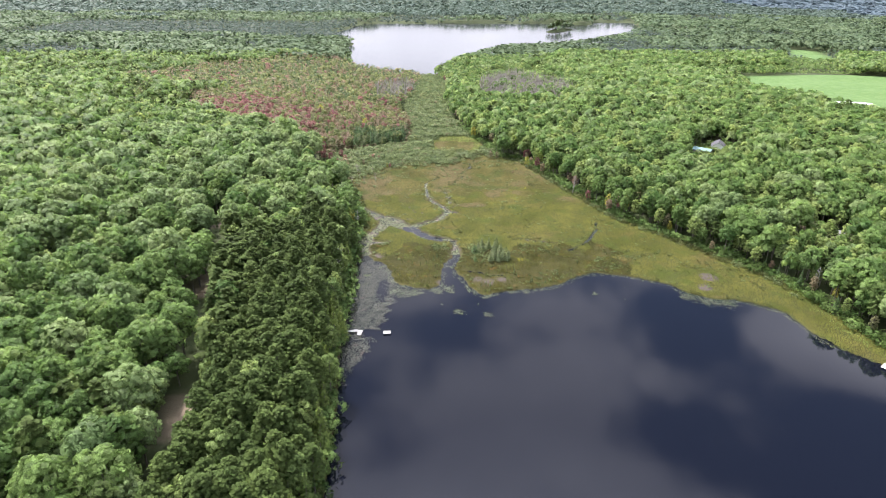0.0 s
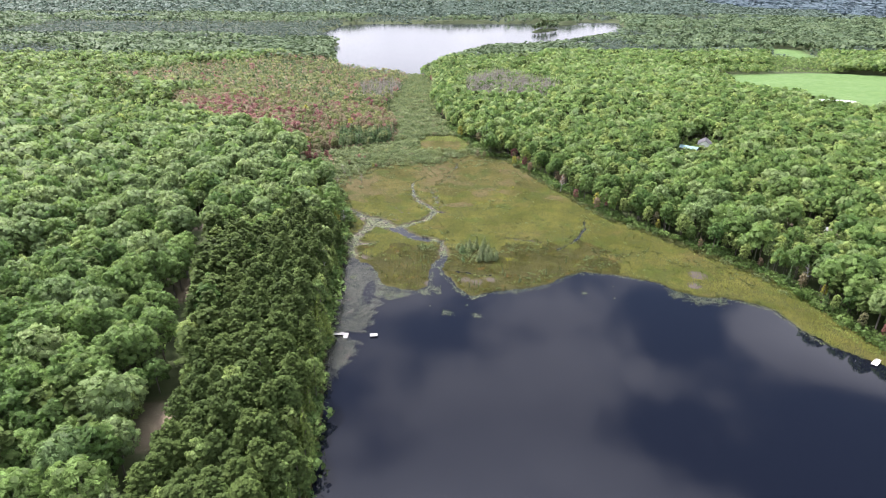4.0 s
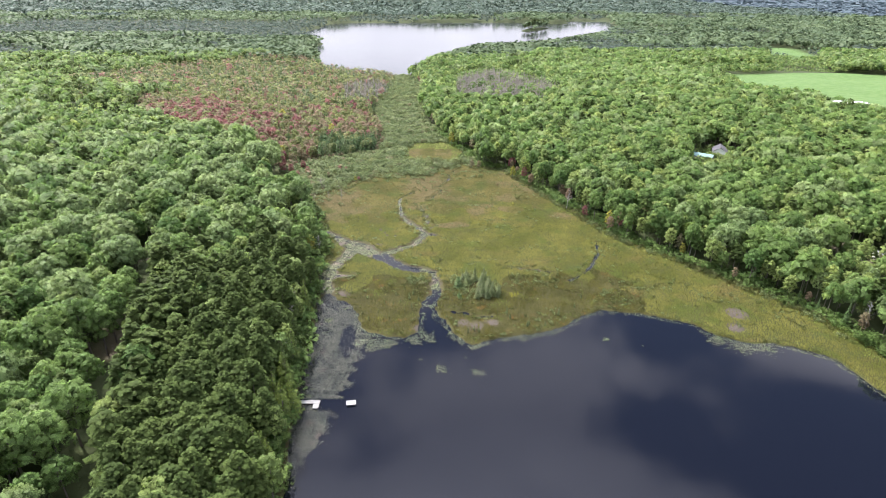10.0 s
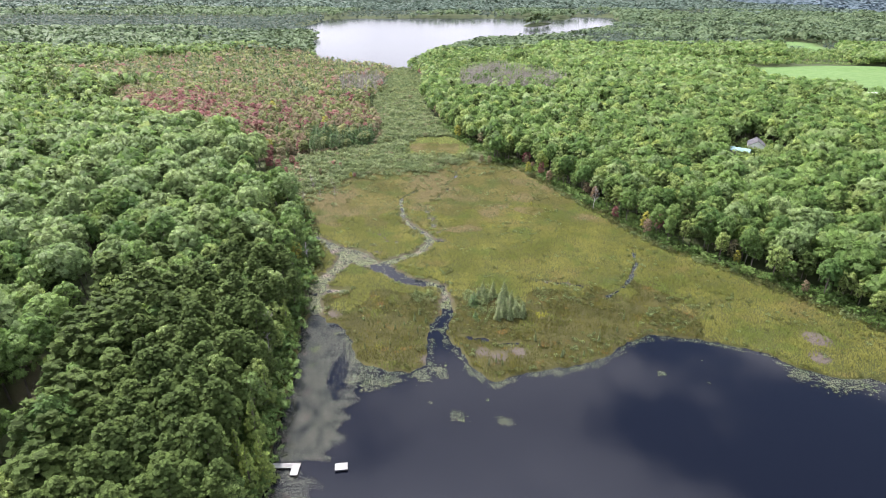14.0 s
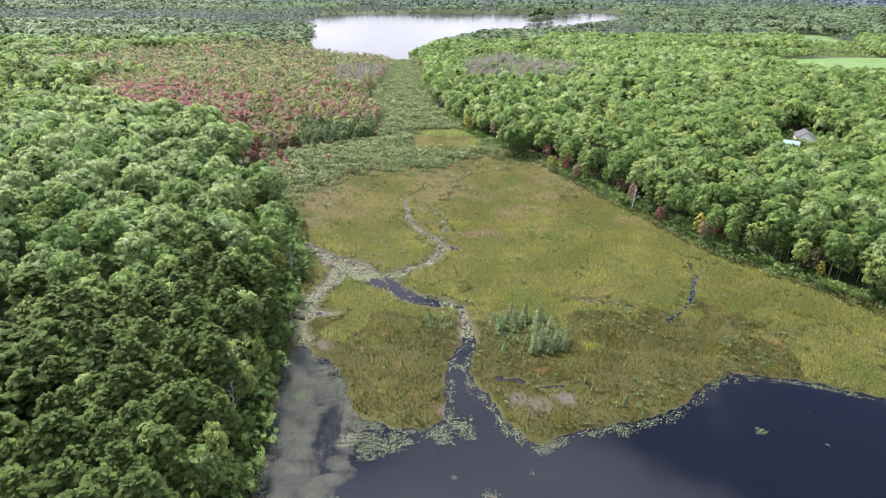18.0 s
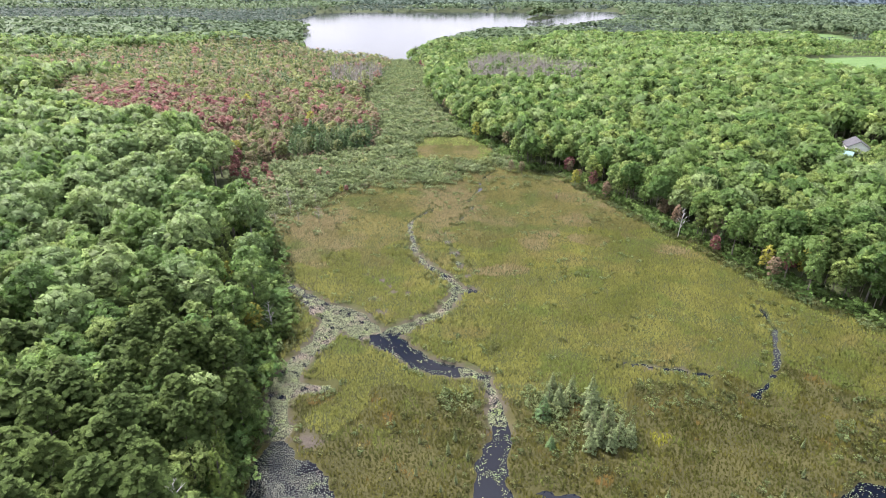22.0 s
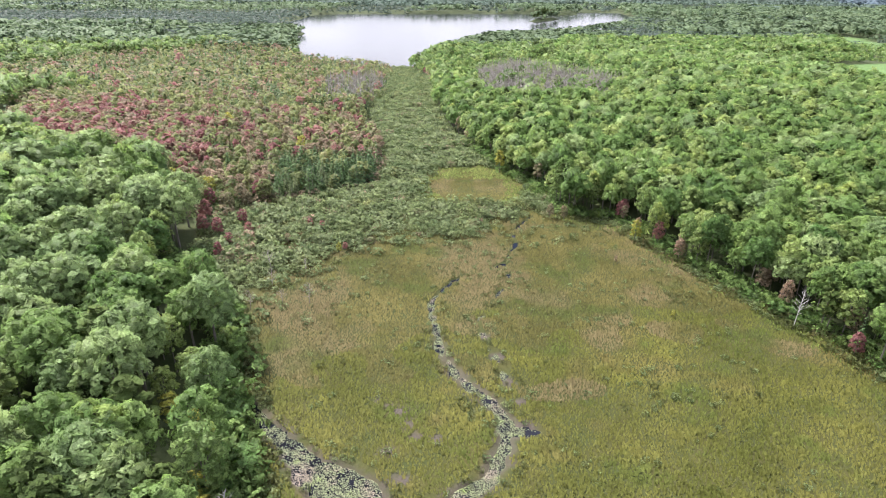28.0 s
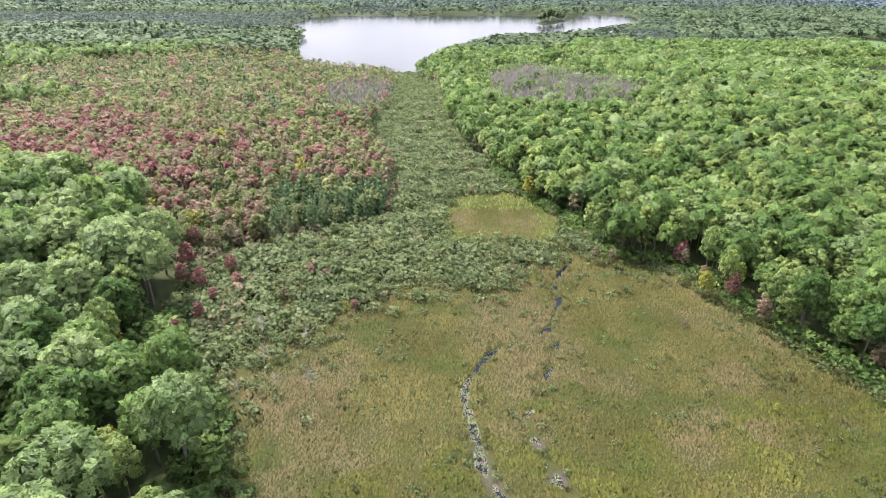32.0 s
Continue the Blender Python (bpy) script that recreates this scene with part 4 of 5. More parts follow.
sow(x[k], y[k], (("spruce", 5), ("tamarack", 1.5), ("olive_maple", 0.8)), 0.85, rng, 1.5)

# the woods go on behind and beside the way
x, y = scatter(6.4, -330, 420, -160, 330, rng)
k = ~open_ground(x, y) & ~seen_from_path(x, y) & (signed(LAKE, x, y) > 3)
who = rng.random(len(x)) < 0.6
for kind, m in (("maple", k & who), ("oak", k & ~who)):
    pick(kind, "low", x[m], y[m], rng.uniform(0.85, 1.25, m.sum()))

GROUPS = {"near": "trees round the marsh"}
LIMIT = {"maple": 340, "oak": 330, "aspen": 330, "pine": 340, "cedar": 70, "spruce": 60, "tamarack": 60, "red_maple": 40, "rusty_maple": 60, "olive_maple": 30, "golden_aspen": 20}
for (kind, level), rows in sorted(PICKS.items()):
    rows = np.concatenate(rows)
    nm, label = NAMES[kind]
    if level == "near":
        order = np.argsort(reach_of(rows[:, 0], rows[:, 1]))
        rows = rows[order]
        own, rest = rows[:LIMIT[kind]], rows[LIMIT[kind]:]
        zs = lie(own[:, 0], own[:, 1]) if len(own) else []
        for (px, py, ps, pw), pz in zip(own, zs):
            plant(kind, px, py, ps, rng.uniform(0, 6.28), rng, nm.replace("_", " ") + "s near the water", pz, pw)
        woods(nm.replace("_tree", "_woods"), "stand of " + label.replace("with a", "trees, each with a"), kind, "stand", rest[:, 0], rest[:, 1], rest[:, 2], rng, True, girth=rest[:, 3])
    else:
        woods(nm.replace("_tree", "_woods"), ({"stand": "close ", "mid": "nearby "}.get(level, "more distant ")) + "woods of " + label.split(" with ")[0] + " trees", kind, level, rows[:, 0], rows[:, 1], rows[:, 2], rng, level in ("mid", "stand"), girth=rows[:, 3])

# far woods, thinning in detail with distance
fx, fy, fs = [], [], []
d0 = 880.0
while d0 < 4700:
    step = d0 / (165 if d0 < 1900 else 120)
    d1 = min(d0 * 1.16, 4800)
    x, y = scatter(step, -0.72 * d1 - 80, 1.08 * d1 + 80, 0, (d1 - d0) / 2.6, rng)
    y = d0 + y * 2.6
    k = (x > -0.68 * y - 60) & (x < 1.04 * y + 60) & ~open_ground(x, y)
    fx.append(x[k])
    fy.append(y[k])
    fs.append(np.full(k.sum(), 0.55 + step / 13) * rng.uniform(0.75, 1.25, k.sum()))
    d0 = d1
fx, fy, fs = np.concatenate(fx), np.concatenate(fy), np.concatenate(fs)
fs = np.minimum(fs, 2.6)
fs = np.where(off_line([(640, 960), (560, 820), (520, 770)], fx, fy) < 60, fs * 0.45, fs)      # scrub before the clearing
conifer = (rough(fx, fy, 520.0) + 0.35 * rough(fx, fy, 90.0) > 0.42) | ((fx < -100) & (fy > 1180) & (fy < 1600) & (fx > -800))
# split by distance for the leaf colours that carry painted haze
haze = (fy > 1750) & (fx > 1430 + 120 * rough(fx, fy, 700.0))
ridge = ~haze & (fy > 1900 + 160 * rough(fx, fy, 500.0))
fx2, fy2, fs2 = fx[haze], fy[haze], fs[haze]
fx3, fy3, fs3 = fx[ridge], fy[ridge], fs[ridge]
plain_far = ~haze & ~ridge
fx, fy, fs, conifer = fx[plain_far], fy[plain_far], fs[plain_far], conifer[plain_far]
# lower growth along the lake's near shore
top = np.where((signed(FARLAKE, fx, fy) < 160) & (fy < 1450), 0.62, 0.95)
first = (fy < 1350) & ~conifer
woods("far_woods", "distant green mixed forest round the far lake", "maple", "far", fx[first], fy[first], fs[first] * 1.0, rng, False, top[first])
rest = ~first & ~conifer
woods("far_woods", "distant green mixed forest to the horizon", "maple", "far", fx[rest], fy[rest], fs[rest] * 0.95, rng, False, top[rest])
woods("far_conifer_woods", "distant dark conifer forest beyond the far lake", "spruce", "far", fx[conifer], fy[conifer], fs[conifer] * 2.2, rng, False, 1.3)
woods("far_ridge_woods", "forest on low distant ridges, coloured dim and bluish for haze", "maple", "far", fx3, fy3, fs3 * 1.0, rng, False, 1.0)
woods("far_hill_woods", "forested hills at the horizon, coloured blue for haze", "maple", "far", fx2, fy2, fs2 * 1.7, rng, False, 1.2)

# ---- marsh plants ----
rng = np.random.default_rng(41)


def stuff(name, label, category, v, f, mat, normals=None):
    return tagged(new(name, mesh_np(name, v, f, mat, normals is not None, normals)), label, category, kind="stuff")


def blades(x, y, z, tall, rng, fan=3):
    """Tufts of bent blades: fans of tapering leaves round each root."""
    n = len(x)
    v = np.empty((n, fan, 4, 3))
    for k in range(fan):
        a = rng.normal(1.45, 0.75, n)         # laid over by the wind
        w = tall * rng.uniform(0.42, 0.72, n)
        lean = tall * rng.uniform(0.35, 1.0, n)
        ca, sa = np.cos(a), np.sin(a)
        for i, (u, h, out_) in enumerate(((0.6, -0.05, 0), (-0.6, -0.05, 0), (-0.3, 0.9, 1), (0.35, 1.0, 1))):
            v[:, k, i, 0] = x - sa * w * u + ca * lean * out_
            v[:, k, i, 1] = y + ca * w * u + sa * lean * out_
            v[:, k, i, 2] = z + h * tall * rng.uniform(0.8, 1.2, n)
    up = np.tile((0.0, 0.0, 1.0), (n * fan * 4, 1)) + rng.normal(0, 0.22, (n * fan * 4, 3))
    return v.reshape(-1, 3), np.arange(n * fan * 4).reshape(-1, 4), up / np.linalg.norm(up, axis=1, keepdims=True)


def blades_args(x, y, tall, mat):
    v, f, n = blades(x, y, lie(x, y), tall, rng, 2)
    return v, f, mat, n


# sedge over the open marsh, taller in patches
x, y = scatter(0.52, -34, 150, 132, 430, rng, 0.5)
keep = (y < 372) | (signed(MEADOW, x, y) < 2)
x, y = x[keep], y[keep]
w = shore(x, y)
k = inside(CORRIDOR, x, y) & (w > 0.25 + (0.7 + 0.8 * rough(x, y, 6.0)).clip(0, 2) * ((y > 220) & (y < 300) & (x < 22))) & ((y > 190) | (x > -15)) & (rng.random(len(x)) < 0.95)
for mx, my, mr in MUD:
    k &= (np.hypot(x - mx, y - my) > mr * 0.85) | (rng.random(len(x)) < 0.12)
x, y = x[k], y[k]
tall = (0.46 + 0.12 * rough(x, y, 23.0) + 0.12 * rough(x, y, 6.0)).clip(0.36, 0.9) * rng.uniform(0.7, 1.3, len(x))
heath = (y < 229 + 9 * rough(x, y, 30.0)) & (x < 86 + 8 * rough(x, y, 20.0))
lower = ~heath & (y < 292 + 16 * rough(x, y, 28.0) + 0.15 * x)
upper = ~heath & ~lower
stuff("sedge_grass", "yellow-green sedge covering the open marsh", "grass", *blades_args(x[lower], y[lower], tall[lower], M_SEDGE_GREEN))
stuff("brown_sedge", "olive-brown and straw-coloured sedge in the upper marsh", "grass", *blades_args(x[upper], y[upper], tall[upper], M_SEDGE))
stuff("bog_heath", "brown-olive low heath on the marsh by the lake", "grass", *blades_args(x[heath], y[heath], tall[heath] * 0.8, M_HEATH))
# reeds along the foot of the east woods and the shrubby verge
x, y = scatter(0.7, 30, 160, 140, 420, rng, 0.5)
d = -signed(CORRIDOR, x, y) + 1.5 * rough(x, y, 9.0)
k = (d > 0) & (d < 6) & (shore(x, y) > 0.5) & (rng.random(len(x)) < 0.8)
x, y = x[k], y[k]
stuff("reed_grass", "pale green reeds along the forest edge", "grass", *blades_args(x, y, rng.uniform(0.3, 0.62, len(x)), M_LIME))

# the small wet meadow behind the thicket: lime green round its rim, straw-coloured within
x, y = scatter(0.7, 4, 56, 372, 428, rng, 0.5)
d = signed(MEADOW, x, y) + 3.4 * rough(x, y, 12.0)
k = d < 1.5
x, y, d = x[k], y[k], d[k]
green = (d + 1.5 * rough(x, y, 7.0) > -3.0) | (y + 3 * rough(x, y, 9.0) > 407) | (x + 3 * rough(x, y, 8.0) > 42)
stuff("meadow_rim_grass", "lime-green grass round the edge of a wet meadow", "grass", *blades_args(x[green], y[green], rng.uniform(0.55, 0.95, green.sum()), M_LIME))

BUSH = [round_crown(rng, 1.0, 0.68, 58, 0.215, 0.0, 9) for _ in range(5)]


def bushes(name, label, x, y, tall, mat, rng):
    z = lie(x, y)
    which = rng.integers(len(BUSH), size=len(x))
    vs, fs, ns, ts, at = [], [], [], [], 0
    for i, (v, f, b) in enumerate(BUSH):
        k = which == i
        n = k.sum()
        if not n:
            continue
        a, s = rng.uniform(0, 6.283, n), tall[k]
        wide = s * rng.uniform(0.85, 1.35, n)
        c, d = np.cos(a) * wide, np.sin(a) * wide
        o = np.empty((n, len(v), 3))
        o[:, :, 0] = v[None, :, 0] * c[:, None] - v[None, :, 1] * d[:, None] + x[k][:, None]
        o[:, :, 1] = v[None, :, 0] * d[:, None] + v[None, :, 1] * c[:, None] + y[k][:, None]
        o[:, :, 2] = v[None, :, 2] * s[:, None] + z[k][:, None] - 0.05
        ns.append(np.tile(b, (n, 1)))
        ts.append(np.repeat(rng.random(n), len(v)))
        vs.append(o.reshape(-1, 3))
        fs.append((f[None] + (np.arange(n) * len(v))[:, None, None] + at).reshape(-1, 4))
        at += n * len(v)
    ob = stuff(name, label, "shrubs", np.concatenate(vs), np.concatenate(fs), mat, np.concatenate(ns))
    ob.data.attributes.new("tree", "FLOAT", "POINT").data.foreach_set("value", np.concatenate(ts).astype(np.float32))
    return ob


# alder and willow thicket between the sedge and the swamp, thinning out into the sedge
ALDER = [(-62, 318), (-36, 318), (-31, 327), (-22, 333), (-19, 342), (-11, 345), (-3, 351), (7, 353), (21, 349), (30, 358), (44, 368), (56, 366), (60, 392), (48, 425), (42, 500), (52, 780), (-6, 780), (-14, 540), (-8, 405), (-62, 392)]
x, y = scatter(1.9, -62, 60, 296, 560, rng)
deep = -signed(ALDER, x, y) + 3.5 * rough(x, y, 11.0)
share = np.where(deep > 0, 0.62 + 0.3 * smooth(0, 8, deep) - 0.4 * (rough(x, y, 17.0) > 0.62), 0.30 * smooth(-24, 0, deep) * (rough(x, y, 8.0) > 0.1))
k = inside(CORRIDOR, x, y) & (signed(MEADOW, x, y) + 2.6 * rough(x, y, 9.0) > 0.5) & (shore(x, y) > 0.8) & (rng.random(len(x)) < share)
x, y, deep = x[k], y[k], deep[k]
tall = (1.45 + 0.95 * smooth(-4, 14, deep) + 0.6 * rough(x, y, 13.0)).clip(0.6, 3.6) * rng.uniform(0.6, 1.2, len(x))
pale = rough(x, y, 10.0) + 0.5 * rough(x, y, 3.0) > 0.25
bushes("alder_thicket", "grey-green alder and willow thicket at the head of the marsh", x[~pale], y[~pale], tall[~pale], M_SHRUB, rng)
spot = (rng.random(len(x)) < 0.022) & (deep > 2)
bushes("rusty_thicket", "small rusty and pinkish shrubs dotted through the thicket", x[spot], y[spot], tall[spot] * 1.05, M_RUST, rng)
bushes("willow_thicket", "pale silvery green willow shrubs at the head of the marsh", x[pale], y[pale], tall[pale], M_WILLOW, rng)
x, y = scatter(3.0, -14, 60, 555, 790, rng)
k = inside(CORRIDOR, x, y) & (shore(x, y) > 0.6) & (rng.random(len(x)) < 0.8)
bushes("bog_thicket", "dull green shrubs along the drainage to the far lake", x[k], y[k], rng.uniform(1.5, 3.2, k.sum()), M_SHRUB, rng)
# scattered low green shrubs through the upper marsh
x, y = scatter(1.6, -36, 100, 235, 372, rng)
field_of = 0.5 * rough(x, y, 21.0) + 0.5 * rough(x, y, 5.5)
k = (-signed(CORRIDOR, x, y) > 2) & (shore(x, y) > 1.0) & (field_of + 0.25 * smooth(270, 350, y) > 0.42) & (rng.random(len(x)) < 0.42)
bushes("marsh_shrubs", "scattered low grey-green shrubs poking through the sedge", x[k], y[k], rng.uniform(0.4, 0.85, k.sum()), M_SHRUB, rng)
# brush among the swamp maples
x, y = scatter(3.0, -200, 0, 375, 585, rng)
k = inside(REDWOOD, x, y) & (rng.random(len(x)) < 0.75)
x, y = x[k], y[k]
warm = rough(x, y, 16.0) > -0.1
bushes("swamp_brush", "rusty brown brush among the swamp maples", x[warm], y[warm], rng.uniform(1.6, 3.6, warm.sum()), M_RUST, rng)
bushes("swamp_thicket", "grey-green thicket among the swamp maples", x[~warm], y[~warm], rng.uniform(1.6, 3.6, (~warm).sum()), M_SHRUB, rng)
# low evergreen shrubs: along creeks, in patches and along the woods
x, y = scatter(1.5, -34, 140, 172, 366, rng)
w, inner = shore(x, y), -signed(CORRIDOR, x, y)
bank = (w > 0.4) & (w < 2.6) & (rng.random(len(x)) < 0.5)
patch = (rough(x, y, 34.0) + 0.5 * rough(x, y, 9.0) > np.where(y < 232, 0.25, 0.85)) & (rng.random(len(x)) < np.where(y < 232, 0.42, 0.6))
for cx, cy, cr in ((78, 212.5, 5), (82, 211, 4), (50, 226, 6), (57, 224, 5), (11, 227, 4), (10, 229, 4), (27, 221, 6), (33, 220, 5), (29, 226, 6), (36, 223, 4), (-15, 313.5, 3), (65, 311, 3), (68.5, 314, 3), (11, 277, 4), (19, 246, 3)):
    patch |= np.hypot(x - cx, y - cy) < cr
foot = (inner < 5) & (rng.random(len(x)) < 0.75)
k = (inner > -1) & (w > 0.4) & (bank | patch | foot) & ((y > 205) | (x > 0))
tall = np.where(foot[k], 1.25, 0.68) * rng.uniform(0.6, 1.35, k.sum())
lush = rough(x[k], y[k], 15.0) > 0.2
for cx, cy, cr in ((30, 223, 6.0), (27, 228, 4.5), (36, 222, 4.0), (11, 229, 3.5)):
    lush |= np.hypot(x[k] - cx, y[k] - cy) < cr
    tall = np.where(np.hypot(x[k] - cx, y[k] - cy) < cr, tall * 1.45, tall)
bushes("leatherleaf_shrubs", "low olive-brown leatherleaf shrubs along the creeks", x[k][~lush], y[k][~lush], tall[~lush], M_LEATHERLEAF, rng)
bushes("sweetgale_shrubs", "dense low green sweetgale shrubs in the marsh", x[k][lush], y[k][lush], tall[lush], M_SHRUB, rng)
# undergrowth that closes the foot of the woods
x, y = scatter(2.2, -70, 170, 40, 460, rng)
d = signed(CORRIDOR, x, y)
k = (d > -1.8) & (d < 5) & ((y < 345) | (x > 0)) & seen_from_path(x, y) & (shore(x, y) > 0.3) & (rng.random(len(x)) < 0.85)
bushes("forest_edge_brush", "leafy green brush under the outer trees", x[k], y[k], rng.uniform(1.4, 4.6, k.sum()) * np.where(x[k] > 0, 0.72, 1.0), M_MAPLE, rng)

x, y = scatter(2.4, 176, 216, 350, 386, rng)
d = np.minimum(np.hypot(x - 201, y - 372), off_line([(183, 369), (192, 360.5)], x, y) + 2.2)
k = (d > 5.8) & (d < 11) & (rng.random(len(x)) < 0.8)
bushes("yard_brush", "leafy green brush round the house", x[k], y[k], rng.uniform(1.6, 3.4, k.sum()), M_ASPEN, rng)

# ---- single trees with a place of their own ----
def plant_at(kind, x, y, scale, group, wide=1.0):
    plant(kind, x, y, scale, rng.uniform(0, 6.28), rng, group, float(lie(np.array([x]), np.array([y]))[0]), wide)


for px, py, ps in ((25, 223, 0.62), (28.4, 225.5, 0.7), (31.5, 228, 0.72), (34.5, 226, 0.82), (33, 222, 0.86), (35.4, 220, 0.8), (30.5, 214.5, 0.62), (32.4, 216, 0.74), (34, 214.6, 0.68), (35.8, 215.8, 0.72),
                   (37.6, 215, 0.6), (38.4, 217, 0.55), (24.4, 216, 0.35), (28.8, 231, 0.5), (32, 218.5, 0.7), (27, 226.5, 0.6)):
    plant_at("tamarack" if px > 26 else "spruce", px, py, ps * 0.85, "conifer clump in the marsh", 1.75)
for px, py, ps in ((2, 212, 0.26), (4.5, 214, 0.2), (-3, 208, 0.22), (7.5, 216, 0.33), (9, 219, 0.3), (10.5, 214.6, 0.28), (5.5, 208.5, 0.18), (-6, 203.6, 0.22), (0.5, 205, 0.17), (3, 219, 0.2), (8, 210, 0.25), (-1, 213.5, 0.2),
                   (38.6, 203.4, 0.36), (39.2, 200.8, 0.3), (43.6, 195.6, 0.34), (44.6, 196.8, 0.3), (49.4, 195.8, 0.26), (55.2, 201.4, 0.4), (24.6, 193.8, 0.24), (26.6, 194.6, 0.28), (28, 193.6, 0.26), (66, 212, 0.26), (80, 206.5, 0.2), (61.8, 206, 0.24)):
    plant_at("tamarack", px, py, ps, "tamarack saplings on the marsh")
for px, py, ps in ((-57.6, 370, 0.9), (-51.5, 358, 0.75), (-46, 366, 0.7), (-48, 343, 0.62), (-42.6, 357, 0.6), (-51, 337, 0.6), (-47, 351, 0.55), (-56, 360, 0.8), (-25.7, 363, 0.42), (-22, 361, 0.4), (-9, 444, 0.7), (-15, 441, 0.7),
                   (89.9, 284.3, 0.7), (-86, 287, 0.9), (-14.5, 345.5, 0.34)):
    plant_at("red_maple", px, py, ps, "crimson maples at the marsh edge")
for px, py, ps in ((95.5, 266.6, 0.85), (75.5, 331, 0.75), (77.5, 333.5, 0.7), (49, 364.5, 0.6), (52.8, 362, 0.6), (88, 312, 0.7), (91, 313.5, 0.75), (58.2, 331.7, 0.24), (-31, 352, 0.4)):
    plant_at("rusty_maple", px, py, ps, "rusty maples at the marsh edge")
for px, py, ps in ((-46.9, 262.5, 1.15), (-37, 248, 0.95), (-33.3, 245.5, 0.85), (-29.3, 252.8, 0.9), (42.6, 414, 0.95), (68.6, 344, 0.75), (60.6, 303, 0.22), (-31, 257.6, 0.85), (-16.2, 343.6, 0.40)):
    plant_at("golden_aspen", px, py, ps, "yellowing young aspens")
for px, py, ps in ((-23.4, 112, 1.12), (-23.2, 91, 1.0), (-25, 138, 1.0), (-25.4, 158, 0.95), (-23.8, 161.5, 0.85), (-35, 162, 1.0), (-23.6, 101, 0.8), (-24.2, 124, 0.85)):
    plant_at("cedar", px, py, ps, "cedars leaning over the shore")
for px, py, ps in ((-106, 429, 1.5), (-64, 352, 1.2), (-72, 300, 1.35)):
    plant_at("spruce", px, py, ps, "lone spruces in the west woods")
for k in range(22):
    u, w_ = (k + 0.5) / 22, rng.uniform(-9, 9) * math.sin(3.14 * (k + 0.5) / 22)
    plant_at("pine", 316 + 72 * u + 0.7 * w_, 1440 + 82 * u - 0.7 * w_, rng.uniform(0.7, 1.0) * (0.75 + 0.5 * math.sin(3.14 * u)), "pines on the lake island")

# dead trees: bleached snags and pale birch stems
for nm, label, hgt, reach, rad, mat, where in (
        ("snag_tree", "bleached bare snag with forked broken limbs", 11.0, 2.4, 0.17, M_SNAG,
         ((-29.3, 201.1, 1.25), (-37.8, 242.1, 0.9), (-39.5, 241.5, 0.7), (-29.4, 244.1, 0.85), (-37.9, 251.3, 0.9), (-25.6, 252.8, 0.8), (-28.5, 196, 1.0), (-27, 179, 0.9), (-57, 305, 1.25), (-27.6, 232, 0.8))),
        ("birch_tree", "leafless white-barked birch among green trees", 12.5, 3.0, 0.17, M_SNAG,
         ((103.3, 280.7, 1.0), (109.5, 281.5, 0.85), (85, 296, 0.8), (105, 385, 1.0), (149.5, 186, 0.8), (120, 243, 0.75), (97, 330, 0.95))),
        ("dead_shrub", "small grey leafless shrub on the marsh", 5.0, 2.2, 0.07, M_DEADTWIG,
         ((-21.7, 317.2, 1.1), (-31.5, 326, 1.0), (-28, 318, 0.8), (-35, 316, 0.9), (-24, 333, 0.8), (-33, 335, 1.2)))):
    shapes = [(mesh_np(nm + "_stem", *tube([(0, 0, -0.3), (0.1, 0, hgt * 0.4), (0.0, 0.12, hgt * 0.75), (0.15, 0.1, hgt)], [rad, rad * 0.75, rad * 0.45, rad * 0.1]), mat, True),
               [mesh_np(nm + "_branch", *one, mat, True) for one in bare_limbs(rng, hgt, reach, 16, rad * 0.7, True)]) for _ in range(2)]
    for px, py, ps in where:
        root = tagged(new(nm), label, "tree" if "tree" in nm else "shrub", "dead trees by the marsh")
        root.matrix_world = Matrix.LocRotScale((px, py, float(lie(np.array([px]), np.array([py]))[0])), Euler((rng.normal(0, 0.06), rng.normal(0, 0.06), rng.uniform(0, 6.28))), (ps, ps, ps))
        stem, limbs = shapes[rng.integers(2)]
        for part_name, me in [("stem", stem)] + [("branch", limb) for limb in limbs]:
            ob = new(part_name, me)
            ob.parent = root
# the grey stand of drowned trees in the east woods
x, y = scatter(3.4, -45, 168, 535, 765, rng)
k = inside(DEADWOOD, x, y) | (inside(GREYBOG, x, y) & (rng.random(len(x)) < 0.7))
x, y = x[k], y[k]
z = lie(x, y)
v0, f0 = joined([tube([(0, 0, 0), (0, 0, 11.5)], [0.16, 0.03], 4), bare_limbs(rng, 11, 2.4, 2, 0.26)])
s = rng.uniform(0.7, 1.15, len(x))
a = rng.uniform(0, 6.283, len(x))
o = np.empty((len(x), len(v0), 3))
o[:, :, 0] = (v0[None, :, 0] * np.cos(a)[:, None] - v0[None, :, 1] * np.sin(a)[:, None]) * s[:, None] + x[:, None]
o[:, :, 1] = (v0[None, :, 0] * np.sin(a)[:, None] + v0[None, :, 1] * np.cos(a)[:, None]) * s[:, None] + y[:, None]
o[:, :, 2] = v0[None, :, 2] * s[:, None] + z[:, None]
stuff("drowned_trees", "stand of grey leafless dead trees", "trees", o.reshape(-1, 3), (f0[None] + (np.arange(len(x)) * len(v0))[:, None, None]).reshape(-1, 4), M_DEADTWIG)

